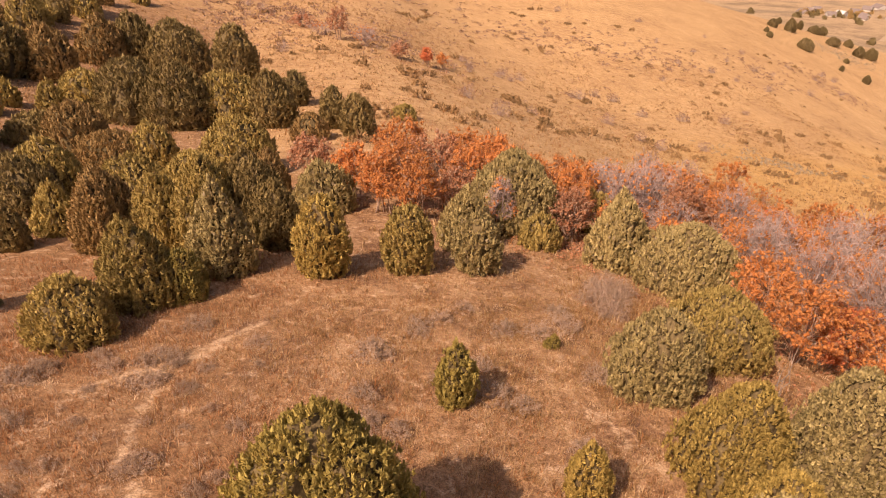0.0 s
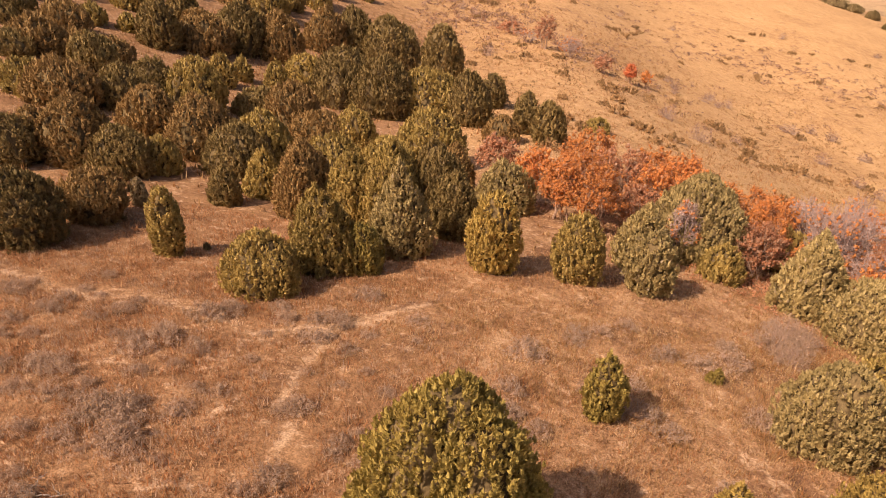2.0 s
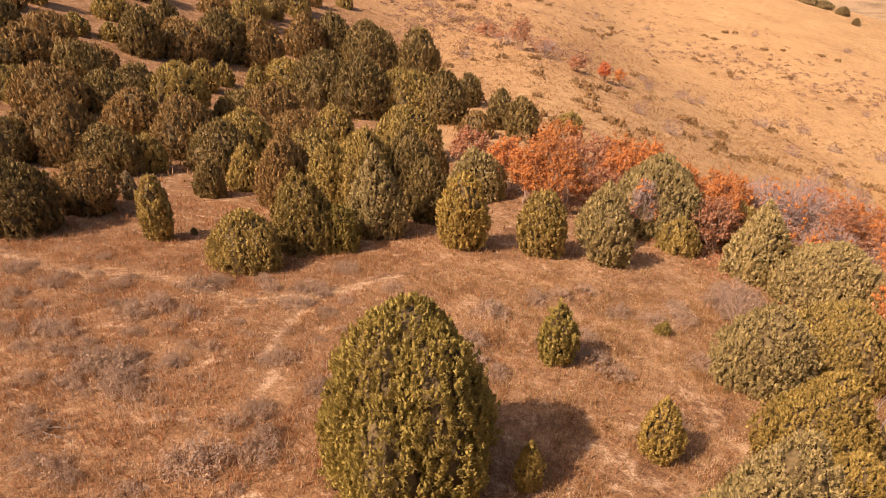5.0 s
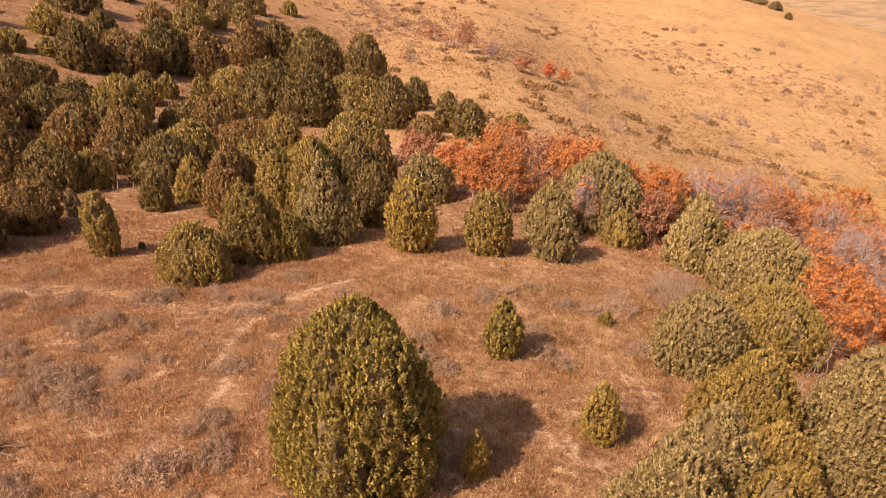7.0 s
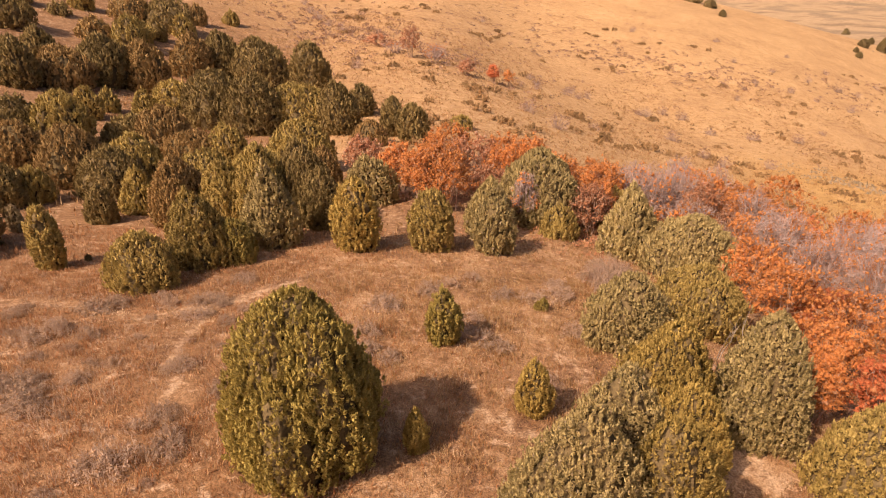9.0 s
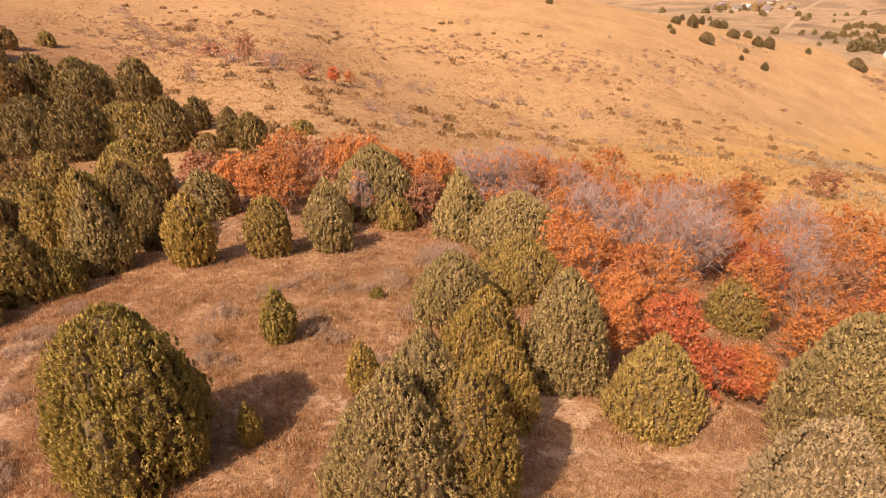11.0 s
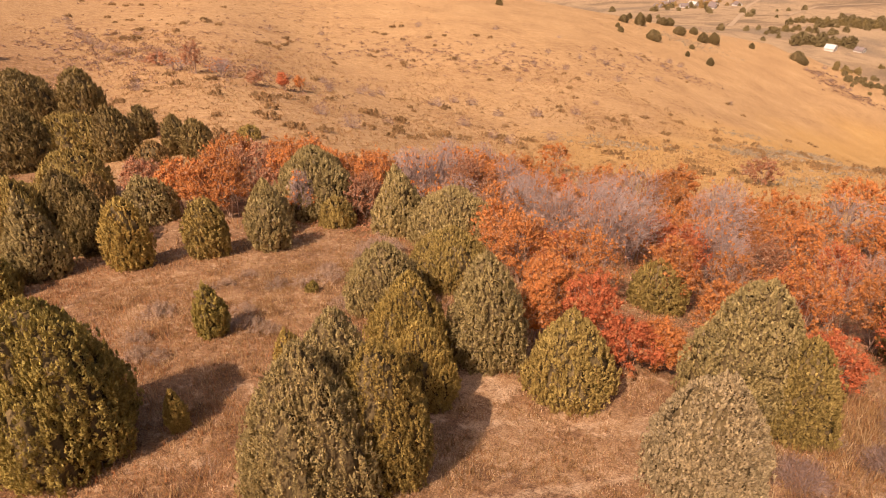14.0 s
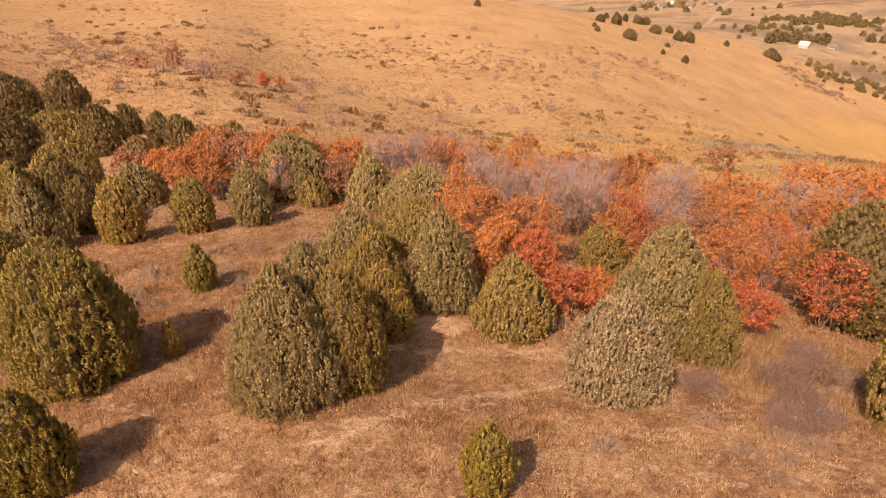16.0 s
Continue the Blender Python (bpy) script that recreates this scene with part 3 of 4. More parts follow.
# ---- the ground sheet ----
TRAILS = (((-26.0, 25.5), (-19.0, 23.4), (-14.6, 23.6), (-10.5, 21.9), (-7.5, 24.0), (-5.0, 27.0)), ((-7.9, 23.9), (-8.6, 19.5), (-7.0, 15.0)),
          ((2.0, 15.2), (3.3, 14.0), (5.9, 12.9), (9.0, 11.4), (11.1, 11.2), (14.2, 10.2), (17.4, 10.4), (21.4, 11.2)), ((5.4, 19.3), (6.2, 17.4), (6.9, 16.2), (9.4, 14.5), (12.0, 13.2)),
          ((9.4, 13.9), (9.7, 12.2)), ((10.7, 14.5), (10.7, 12.7)), ((9.2, 14.6), (8.5, 12.9)), ((9.9, 14.7), (9.4, 13.0)), ((10.6, 14.6), (10.3, 13.2)), ((1.0, 5.5), (3.8, 5.9), (7.0, 7.5), (10.6, 7.6), (14.3, 8.3)))


def near_line(x, y, line):
    best = np.full(x.shape, 1e9)
    for (ax, ay), (bx, by) in zip(line, line[1:]):
        dx, dy = bx - ax, by - ay
        t = np.clip(((x - ax) * dx + (y - ay) * dy) / (dx * dx + dy * dy), 0, 1)
        best = np.minimum(best, np.hypot(x - ax - t * dx, y - ay - t * dy))
    return best


def ease(v, a, b):
    t = np.clip((v - a) / (b - a), 0, 1)
    return t * t * (3 - 2 * t)


def make_ground():
    n = 260
    u = np.linspace(-6.45, 6.45, n)
    gx, gy = np.meshgrid(2 + 12 * np.sinh(u), 18 + 12 * np.sinh(u), indexing="ij")
    x, y = gx.ravel(), gy.ravel()
    z = ground(x, y)
    reach = np.hypot(x, y - 15)
    z = z + 0.05 * np.sin(x * 1.3 + 0.7 * y) * np.sin(y * 1.1 - 0.4 * x) * ease(reach, 140, 60)
    z = z + (0.22 * np.sin(x * 0.11 + y * 0.05) * np.sin(y * 0.083 - x * 0.06 + 1.0)) * ease(reach, 70, 160)
    k = np.arange(n * n).reshape(n, n)
    f = np.stack([k[:-1, :-1], k[1:, :-1], k[1:, 1:], k[:-1, 1:]], -1).reshape(-1, 4)
    me = raw_mesh("ground", np.stack([x, y, z], -1), f, True)
    trail = np.zeros(len(x))
    for line in TRAILS:
        trail = np.maximum(trail, 0.95 * ease(near_line(x, y, line), 0.75, 0.1))
    wood = ease(x + 6 + 0.12 * (y - 36), 3, -5) * ease(y + 0.8 * (x + 30), 190, 130)
    slope = ease(y + 0.35 * np.abs(x - 5), 46, 75) * (1 - wood) * (1 - 0.26 * ease(x, 70, -20))
    russet = ease(x + 3 * np.sin(0.3 * y) + 2 * np.sin(0.5 * x + 0.7 * y), 3, -8)
    vale = ease(y + np.maximum(0, x - 330), 370, 430)
    col = me.color_attributes.new("zone", "FLOAT_COLOR", "POINT")
    col.data.foreach_set("color", np.stack([trail, slope, vale, russet], -1).astype(np.float32).ravel())
    meadow = me.attributes.new("meadow", "FLOAT", "POINT")
    lush = ease(near_line(x, y, ((70, 78), (110, 100), (300, 205))) + 6 * np.sin(0.07 * x + 0.05 * y), 48, 16)
    meadow.data.foreach_set("value", lush.astype(np.float32))
    me.materials.append(GROUND)
    return tagged(new("ground", me), "dry grassy hillside with worn dirt trails above a valley", "ground", "", "structure")


make_ground()


# ---- trees: place, height, radius, tone ----
juniper(-12.05, 26.12, 2.64, 1.65, "olive", "", 29)
juniper(-10.46, 29.49, 4.17, 1.76, "olive", "", 31)
juniper(-8.91, 29.81, 2.45, 1.21, "yellow", "", 31)
juniper(-7.69, 32.96, 4.91, 1.70, "grey", "", 34)
juniper(-5.50, 36.82, 3.97, 1.36, "dark", "", 38)
juniper(-3.1, 44.2, 3.6, 1.9, "grey", "cone", 46)
juniper(-3.00, 32.16, 4.25, 1.24, "gold", "oval", 33)
juniper(0.98, 32.44, 3.54, 1.35, "olive", "oval", 34)
juniper(4.55, 36.58, 3.85, 1.61, "grey", "", 38)
juniper(4.48, 32.48, 3.18, 1.27, "grey", "oval", 34)
juniper(8.3, 40.4, 5.1, 2.8, "grey", "dome", 43)
juniper(9.0, 36.9, 2.2, 1.25, "olive", "dome", 40)
juniper(1.17, 20.07, 2.45, 0.67, "yellow", "", 25)
juniper(-2.8, 12.7, 5.2, 2.05, "yellow", "full", 20)
juniper(0.15, 13.0, 1.6, 0.34, "gold", "column", 16)
juniper(3.75, 15.4, 2.15, 0.64, "gold", "column", 17)
juniper(12.7, 34.6, 4.7, 1.95, "grey", "", 40)
juniper(15.3, 32.0, 3.9, 2.75, "grey", "dome", 31)
juniper(8.4, 21.2, 3.3, 1.75, "grey", "dome", 26)
juniper(12.4, 24.2, 3.0, 2.2, "olive", "dome", 25)
juniper(8.15, 16.0, 4.0, 1.62, "gold", "egg", 20)
juniper(7.9, 13.4, 3.2, 1.2, "gold", "egg", 18)
juniper(3.58, 9.0, 4.9, 1.95, "grey", "cone", 14)
juniper(4.6, 10.4, 5.15, 1.55, "grey", "egg", 15)
juniper(5.67, 9.45, 4.75, 1.4, "gold", "egg", 14)
juniper(11.2, 15.6, 4.8, 1.55, "grey", "egg", 22)
juniper(13.2, 12.9, 3.7, 1.72, "olive", "cone", 22)
juniper(14.5, 7.0, 4.4, 1.82, "pale", "cone", 19)
juniper(19.1, 10.7, 6.0, 2.15, "grey", "egg", 23)
juniper(20.0, 8.9, 4.3, 1.32, "olive", "egg", 21)
juniper(36.3, 14.5, 8.2, 2.8, "dark", "", 49)
juniper(22.3, 2.2, 5.2, 1.3, "olive", "egg", 26)
juniper(-3.0, 6.5, 3.3, 1.08, "lime", "", 20)
juniper(7.8, 2.9, 2.42, 0.76, "lime", "", 19)
juniper(22.6, 20.7, 2.9, 1.55, "olive", "egg", 30)
juniper(5.56, 23.86, 0.68, 0.34, "yellow", "", 30)
juniper(-21.97, 34.43, 1.69, 0.46, "pale", "", 41)
juniper(-17.12, 28.40, 3.43, 0.79, "olive", "oval", 33)
juniper(-16.08, 29.70, 0.33, 0.25, "dark", "", 34)
# tiny dark juniper put in place of a dark stump
juniper(-21.36, 31.83, 0.21, 0.22, "dark", "", 39)
juniper(-23.36, 27.41, 3.42, 1.92, "dark", "", 35)
juniper(-22.44, 31.43, 2.50, 1.62, "brown", "open", 38)
juniper(-18.67, 37.43, 2.38, 0.93, "dark", "", 42)
juniper(-47.16, 120.89, 3.19, 3.11, "olive", "", 127)
juniper(-14.15, 36.97, 4.05, 1.36, "brown", "", 40)
juniper(-9.05, 38.47, 4.27, 1.77, "brown", "", 40)
juniper(0.04, 70.01, 4.27, 1.58, "dark", "", 71)
juniper(5.67, 79.99, 1.72, 1.32, "olive", "", 82)
juniper(1.57, 48.56, 2.05, 0.91, "dark", "", 50)
juniper(13.84, 41.77, 2.92, 1.41, "olive", "", 46)
juniper(-26.3, 39.5, 2.9, 2.3, "dark", "", 44)
juniper(-24.6, 41.3, 2.4, 1.4, "olive", "", 44)
juniper(-29.0, 39.9, 4.2, 2.1, "brown", "", 46)
juniper(-31.0, 39.4, 3.1, 1.6, "brown", "", 46)
juniper(-31.6, 37.3, 2.8, 1.7, "dark", "", 45)
juniper(-29.6, 49.3, 3.8, 2.0, "brown", "", 54)
juniper(-34.7, 54.3, 3.6, 2.0, "dark", "", 61)
juniper(-34.7, 59.3, 3.7, 2.1, "dark", "", 65)
juniper(-31.2, 59.5, 4.7, 2.4, "olive", "", 63)
juniper(-33.9, 71.2, 3.4, 1.4, "olive", "", 75)
juniper(-24.6, 47.4, 4.5, 2.4, "brown", "", 50)
juniper(-37.5, 51.0, 3.5, 2.5, "brown", "", 60)
juniper(-40.5, 51.3, 2.5, 2.0, "olive", "", 62)
juniper(-41.7, 62.2, 3.5, 2.0, "dark", "", 71)
juniper(-42.5, 66.7, 2.5, 1.7, "brown", "", 75)
juniper(-45.0, 63.7, 2.5, 2.3, "brown", "", 74)
juniper(-46.9, 62.1, 3.4, 2.3, "brown", "", 74)
juniper(-47.2, 59.1, 1.9, 1.8, "dark", "", 72)
juniper(-53.6, 67.2, 1.7, 1.3, "dark", "", 82)
juniper(-50.5, 71.5, 2.9, 2.4, "brown", "", 84)
juniper(-51.6, 77.9, 2.0, 1.6, "olive", "", 90)
juniper(-48.5, 79.8, 2.0, 1.0, "olive", "", 90)
juniper(-44.1, 78.4, 5.5, 2.3, "dark", "", 86)
juniper(-41.3, 83.1, 4.8, 3.2, "brown", "", 89)
juniper(-39.4, 89.3, 6.2, 3.4, "dark", "", 94)
juniper(-34.7, 91.3, 6.6, 2.7, "brown", "", 94)
juniper(-33.7, 75.8, 2.6, 1.1, "olive", "", 79)
juniper(-30.0, 76.1, 3.2, 1.2, "olive", "", 78)
juniper(-55.8, 72.0, 2.7, 1.8, "dark", "", 87)
juniper(-53.9, 90.2, 3.4, 2.1, "olive", "", 101)
juniper(-47.6, 91.5, 4.9, 2.0, "dark", "", 99)
juniper(-45.1, 115.1, 5.2, 2.9, "olive", "", 120)
juniper(-44.3, 125.6, 4.3, 1.5, "dark", "", 129)
juniper(-42.5, 133.6, 4.3, 2.0, "olive", "", 136)
juniper(-39.3, 157.4, 3.1, 1.6, "olive", "", 159)
juniper(-50.0, 113.7, 3.5, 2.4, "brown", "", 120)
juniper(-33.1, 105.7, 6.8, 2.8, "brown", "", 107)
juniper(-29.7, 109.5, 7.3, 2.9, "dark", "", 110)
juniper(-24.0, 108.4, 7.3, 4.2, "dark", "", 107)
juniper(-14.6, 98.6, 8.4, 2.7, "dark", "", 96)
juniper(-27.3, 78.1, 4.6, 2.6, "olive", "", 79)
juniper(-22.9, 77.5, 6.3, 3.8, "dark", "", 77)
juniper(-17.9, 75.7, 6.7, 3.1, "dark", "", 74)
juniper(-13.5, 78.2, 5.5, 3.7, "olive", "", 76)
juniper(-8.6, 76.4, 6.0, 2.4, "dark", "", 73)
juniper(-6.6, 87.1, 4.2, 1.4, "dark", "", 84)
juniper(-26.8, 63.6, 2.7, 2.5, "dark", "", 65)
juniper(-23.7, 62.9, 4.2, 2.4, "brown", "", 63)
juniper(-20.6, 47.8, 4.1, 2.0, "olive", "", 48)
juniper(-19.4, 57.5, 3.1, 2.4, "brown", "", 57)
juniper(-16.5, 58.0, 3.8, 1.7, "olive", "", 57)
juniper(-9.5, 55.9, 4.7, 2.7, "olive", "", 53)
juniper(-15.3, 47.0, 3.3, 2.2, "olive", "", 46)
juniper(-11.0, 46.1, 3.8, 2.4, "olive", "", 44)
juniper(-6.8, 47.5, 3.6, 1.6, "brown", "", 44)
juniper(-17.5, 40.4, 3.1, 1.4, "olive", "", 40)
juniper(-15.8, 40.8, 3.1, 1.3, "dark", "", 40)
juniper(-4.6, 68.6, 2.7, 1.7, "brown", "", 65)
juniper(-2.3, 73.8, 4.4, 1.3, "dark", "", 70)
juniper(-11.4, 38.0, 4.2, 1.6, "olive", "dome", 39)
juniper(-15.0, 40.6, 3.9, 1.7, "brown", "dome", 43)
juniper(-8.8, 37.0, 5.4, 1.7, "olive", "dome", 37)
juniper(-6.6, 38.1, 5.5, 1.8, "dark", "dome", 38)
juniper(-21.1, 44.5, 3.5, 2.1, "dark", "dome", 49)
maple(3.16, 56.77, 4.40, 2.43, "orange", 57)
maple(-3.95, 52.54, 3.90, 1.71, "rust", 53)
maple(0.49, 43.32, 4.40, 1.49, "orange", 44)
maple(2.42, 41.94, 4.40, 1.87, "orange", 42)
maple(7.31, 52.13, 4.40, 2.36, "orange", 53)
maple(9.60, 46.60, 4.40, 1.93, "orange", 53)
maple(12.13, 41.05, 4.40, 1.36, "orange", 48)
maple(15.88, 41.50, 5.20, 1.80, "bare", 50)
maple(21.82, 48.96, 4.40, 2.16, "orange", 60)
maple(22.34, 41.37, 4.30, 1.91, "mixed", 53)
maple(25.24, 40.02, 4.40, 2.35, "orange", 53)
maple(16.7, 27.6, 4.13, 1.61, "orange", 39)
maple(17.76, 33.16, 4.30, 1.56, "mixed", 43)
maple(13.54, 43.89, 4.40, 1.63, "orange", 58)
maple(18.36, 44.04, 5.20, 1.90, "bare", 59)
maple(23.02, 47.37, 4.40, 2.07, "orange", 64)
maple(26.96, 48.83, 4.40, 2.44, "orange", 68)
maple(31.57, 49.73, 4.30, 2.56, "mixed", 71)
maple(16.4, 24.2, 4.13, 1.70, "orange", 41)
maple(27.14, 36.14, 5.20, 2.91, "bare", 56)
maple(35.33, 42.28, 5.20, 3.44, "bare", 66)
maple(46.28, 50.56, 4.40, 2.57, "orange", 80)
maple(18.3, 21.5, 4.11, 2.21, "orange", 39)
maple(23.4, 21.1, 4.06, 1.59, "orange", 43)
maple(43.82, 40.50, 5.20, 3.09, "bare", 70)
maple(70.54, 64.52, 3.90, 2.85, "rust", 107)
maple(50.17, 40.89, 4.40, 3.32, "orange", 75)
maple(54.07, 40.33, 4.30, 2.81, "mixed", 78)
maple(58.82, 40.70, 5.20, 3.59, "bare", 81)
maple(70.60, 49.98, 4.40, 3.50, "orange", 97)
maple(75.78, 47.84, 4.40, 4.81, "orange", 100)
maple(57.68, 35.70, 5.20, 3.11, "bare", 77)
maple(26.7, 20.4, 3.93, 1.99, "mixed", 45)
maple(32.8, 21.2, 2.99, 2.46, "red", 52)
maple(32.6, 13.7, 4.82, 2.05, "red", 44)
maple(38.1, 16.2, 5.77, 2.15, "orange", 53)
maple(34.3, 16.9, 5.21, 1.66, "orange", 50)
maple(16.5, 14.3, 2.29, 1.38, "red", 31)
maple(18.1, 14.2, 2.35, 1.04, "orange", 33)
maple(15.2, 18.5, 3.52, 1.22, "orange", 36)
maple(15.9, 16.2, 3.80, 1.16, "red", 33)
maple(13.8, 16.7, 3.26, 0.76, "orange", 33)
maple(22.8, 15.9, 3.70, 1.46, "orange", 38)
maple(48.1, 26.9, 3.94, 2.80, "mixed", 69)
maple(77.04, 44.09, 4.40, 4.36, "orange", 99)
maple(34.98, 45.60, 4.40, 3.05, "orange", 63)
maple(27.58, 43.03, 3.30, 2.50, "red", 56)
maple(23.66, 43.38, 4.40, 2.17, "orange", 54)
juniper(-52.14, 135.89, 5.19, 3.59, "brown", "", 147)
juniper(-46.02, 136.62, 6.02, 4.28, "dark", "", 146)
juniper(-43.98, 149.20, 4.35, 1.67, "brown", "", 159)
juniper(-59.69, 124.48, 2.12, 1.82, "dark", "", 140)
juniper(-59.55, 107.80, 5.01, 3.54, "dark", "", 124)
maple(24.1, 28.1, 5.66, 3.15, "bare", 38)
maple(26.7, 29.5, 5.27, 2.41, "bare", 40)
maple(21.7, 30.3, 4.94, 2.14, "bare", 40)
maple(30.4, 25.8, 5.14, 2.20, "bare", 42)
maple(24.7, 35.1, 4.1, 2.0, "orange", 38)
maple(38.5, 42.3, 5.0, 2.2, "orange", 50)
maple(36.7, 33.1, 5.8, 3.0, "bare", 46)
maple(18.3, 24.1, 3.18, 1.59, "red", 27)
maple(21.5, 42.9, 3.9, 2.0, "orange", 43)
maple(33.3, 19.4, 5.22, 2.07, "mixed", 38)
maple(27.6, 16.6, 4.66, 1.96, "orange", 31)
maple(25.6, 12.5, 2.82, 1.61, "red", 27)
maple(39.2, 28.1, 5.50, 2.29, "orange", 46)
maple(72.87, 44.53, 5.08, 3.86, "mixed", 94)
maple(74.23, 42.01, 5.49, 4.23, "orange", 94)
maple(65.99, 40.93, 4.68, 3.20, "bare", 87)
maple(65.20, 34.60, 5.57, 3.72, "orange", 83)
maple(54.3, 30.5, 4.37, 2.88, "mixed", 76)
maple(56.05, 34.18, 5.37, 2.75, "orange", 75)
maple(81.90, 47.10, 6.48, 3.79, "mixed", 103)
# bare maple added in place of dead branches inside the juniper's crown
maple(7.1, 38.8, 3.9, 1.0, "bare", 42)
maple(22.82, 40.34, 5.20, 1.82, "bare", 50)
maple(22.16, 35.17, 5.20, 1.82, "bare", 45)
maple(24.32, 49.30, 5.20, 1.90, "bare", 59)
maple(21.60, 50.73, 5.20, 1.66, "bare", 59)
maple(43.33, 72.38, 4.30, 2.55, "mixed", 91)

# ---- thicket: fills the wood and the draw between the trees above ----
STANDING = [(o.location.x, o.location.y) for o in scene.objects if o.name.startswith(("juniper", "maple"))]


def free(x, y, gap):
    if any((x - a) ** 2 + (y - b) ** 2 < gap * gap for a, b in STANDING):
        return False
    STANDING.append((x, y))
    return True


pick = random.Random(5)
for _ in range(70):
    x, y = pick.uniform(-95, -58), pick.uniform(40, 150)
    if free(x, y, 5.0):
        juniper(x, y, pick.uniform(2.6, 4.6), pick.uniform(1.4, 2.4), pick.choice(("dark", "brown", "olive")), "", 110)

DRAW = ((3, 46.5), (12, 44), (24, 38), (34, 32), (46, 27), (70, 24))
for _ in range(300):
    q = pick.uniform(0, 4.999)
    (ax, ay), (bx, by) = DRAW[int(q)], DRAW[int(q) + 1]
    w = q - int(q)
    x0 = ax + (bx - ax) * w
    x, y = ax + (bx - ax) * w + pick.gauss(0, 2.0), ay + (by - ay) * w + pick.gauss(0, 1) * (2.4 + 0.16 * min(max(x0 - 8, 0), 24))
    if y > 34 - 0.85 * x and free(x, y, 2.3):
        maple(x, y, pick.uniform(2.6, 5.0), pick.uniform(1.3, 2.2), pick.choice(("orange", "orange", "mixed", "mixed", "rust", "red") + (("bare",) * 3 if x > 15 else ())) if x > 11 else pick.choice(("orange", "orange", "rust")), 46 + 0.6 * max(0, x))

# ---- low grey shrubs on the bench ----
sage = [sagebrush(-13.2, 20.6, 0.30, 0.62, "grey sagebrush with dry leaves among the grass", seed=2, twigs=46, share=0.85),
        sagebrush(-8.2, 23.6, 0.25, 0.55, "low grey sagebrush in dry grass", seed=3, twigs=40, share=0.8),
        sagebrush(3.2, 19.6, 0.28, 0.45, "small brownish-grey sagebrush in dry grass", seed=4, twigs=36, share=0.7),
        sagebrush(10.3, 30.2, 0.8, 0.95, "bare grey-mauve shrub of thin twigs at the edge of the junipers", seed=5, twigs=130, share=0.3)]


def spread_copies(models, spots, rng, low, high):
    for x, y in spots:
        m, k = rng.choice(models), rng.uniform(low, high)
        ob = copy_thing(m, pose(x, y, height(x, y) - 0.02, 0, 0, rng.uniform(0, 360)))
        ob.scale = (k, k, k * rng.uniform(0.85, 1.15))


pick = random.Random(11)
spread_copies(sage[:3], ((-12.8, 22.7), (-8.6, 22.1), (-1.3, 23.9), (-1.8, 20.5), (4.0, 25.2), (5.3, 25.0), (6.6, 25.5), (-12.5, 16.2), (-11.5, 15.1), (-13.2, 16.5),
                         (-7.8, 12.2), (-6.6, 13.4), (-6.6, 12.7), (-13.7, 19.6), (-7.7, 26.4), (-1.2, 23.2), (-0.8, 18.4), (-11.8, 15.9), (-15.6, 18.0), (2.3, 20.3)), pick, 0.8, 1.3)
spread_copies(sage[:2], ((-14.5, 16.6), (-13.0, 15.7), (-11.6, 14.9), (-15.8, 17.9), (-13.8, 17.3), (-11.0, 14.6), (-14.0, 14.9), (-14.9, 17.8), (-12.9, 14.8), (-12.7, 16.2), (-15.5, 16.6), (-11.8, 15.6)), pick, 0.55, 0.9)
spread_copies(sage[3:], ((10.2, 28.7), (9.4, 27.2), (9.2, 28.6), (10.8, 29.6)), pick, 0.7, 1.25)
spread_copies(sage[:3], [(pick.uniform(-24, -5), pick.uniform(8, 25)) for _ in range(110)], pick, 0.4, 0.85)
spread_copies(sage[:3], [(pick.uniform(-6, 8), pick.uniform(17, 28)) for _ in range(14)], pick, 0.5, 1.0)
spread_copies(sage[:3], [(pick.uniform(14, 26), pick.uniform(-3, 8)) for _ in range(24)], pick, 0.5, 1.0)

sagebrush(11.8, 3.5, 0.5, 0.5, "small bare pale shrub alone in the dry grass", "bare_shrub", SAGE, seed=35, twigs=40, share=0.1, group="thicket of bare shrubs", wood=GREY_TWIG)
thicket = [sagebrush(21.1, 6.2, 0.5, 0.9, "dense mauve-brown leafless shrub below the double juniper", "bare_shrub", MAUVE, seed=31, twigs=260, share=0.35, group="thicket of bare shrubs", leaf=0.045, wood=DARK_TWIG),
           sagebrush(23.2, 5.4, 0.7, 1.0, "brown twiggy shrub below the double juniper", "bare_shrub", BRUSH, seed=32, twigs=280, share=0.2, group="thicket of bare shrubs", leaf=0.07, wood=DARK_TWIG)]
spread_copies(thicket[:1], ((18.2, 3.0), (19.0, 3.6), (19.9, 4.1), (18.7, 2.4), (20.7, 5.0), (22.0, 6.6), (22.8, 6.0), (23.6, 7.1), (17.5, 6.2), (19.4, 2.9), (21.4, 5.6), (25.0, 8.2), (26.4, 9.3)), pick, 0.6, 1.05)
spread_copies(thicket[1:], ((21.6, 5.9), (24.4, 6.6), (20.4, 4.4)), pick, 0.5, 0.8)


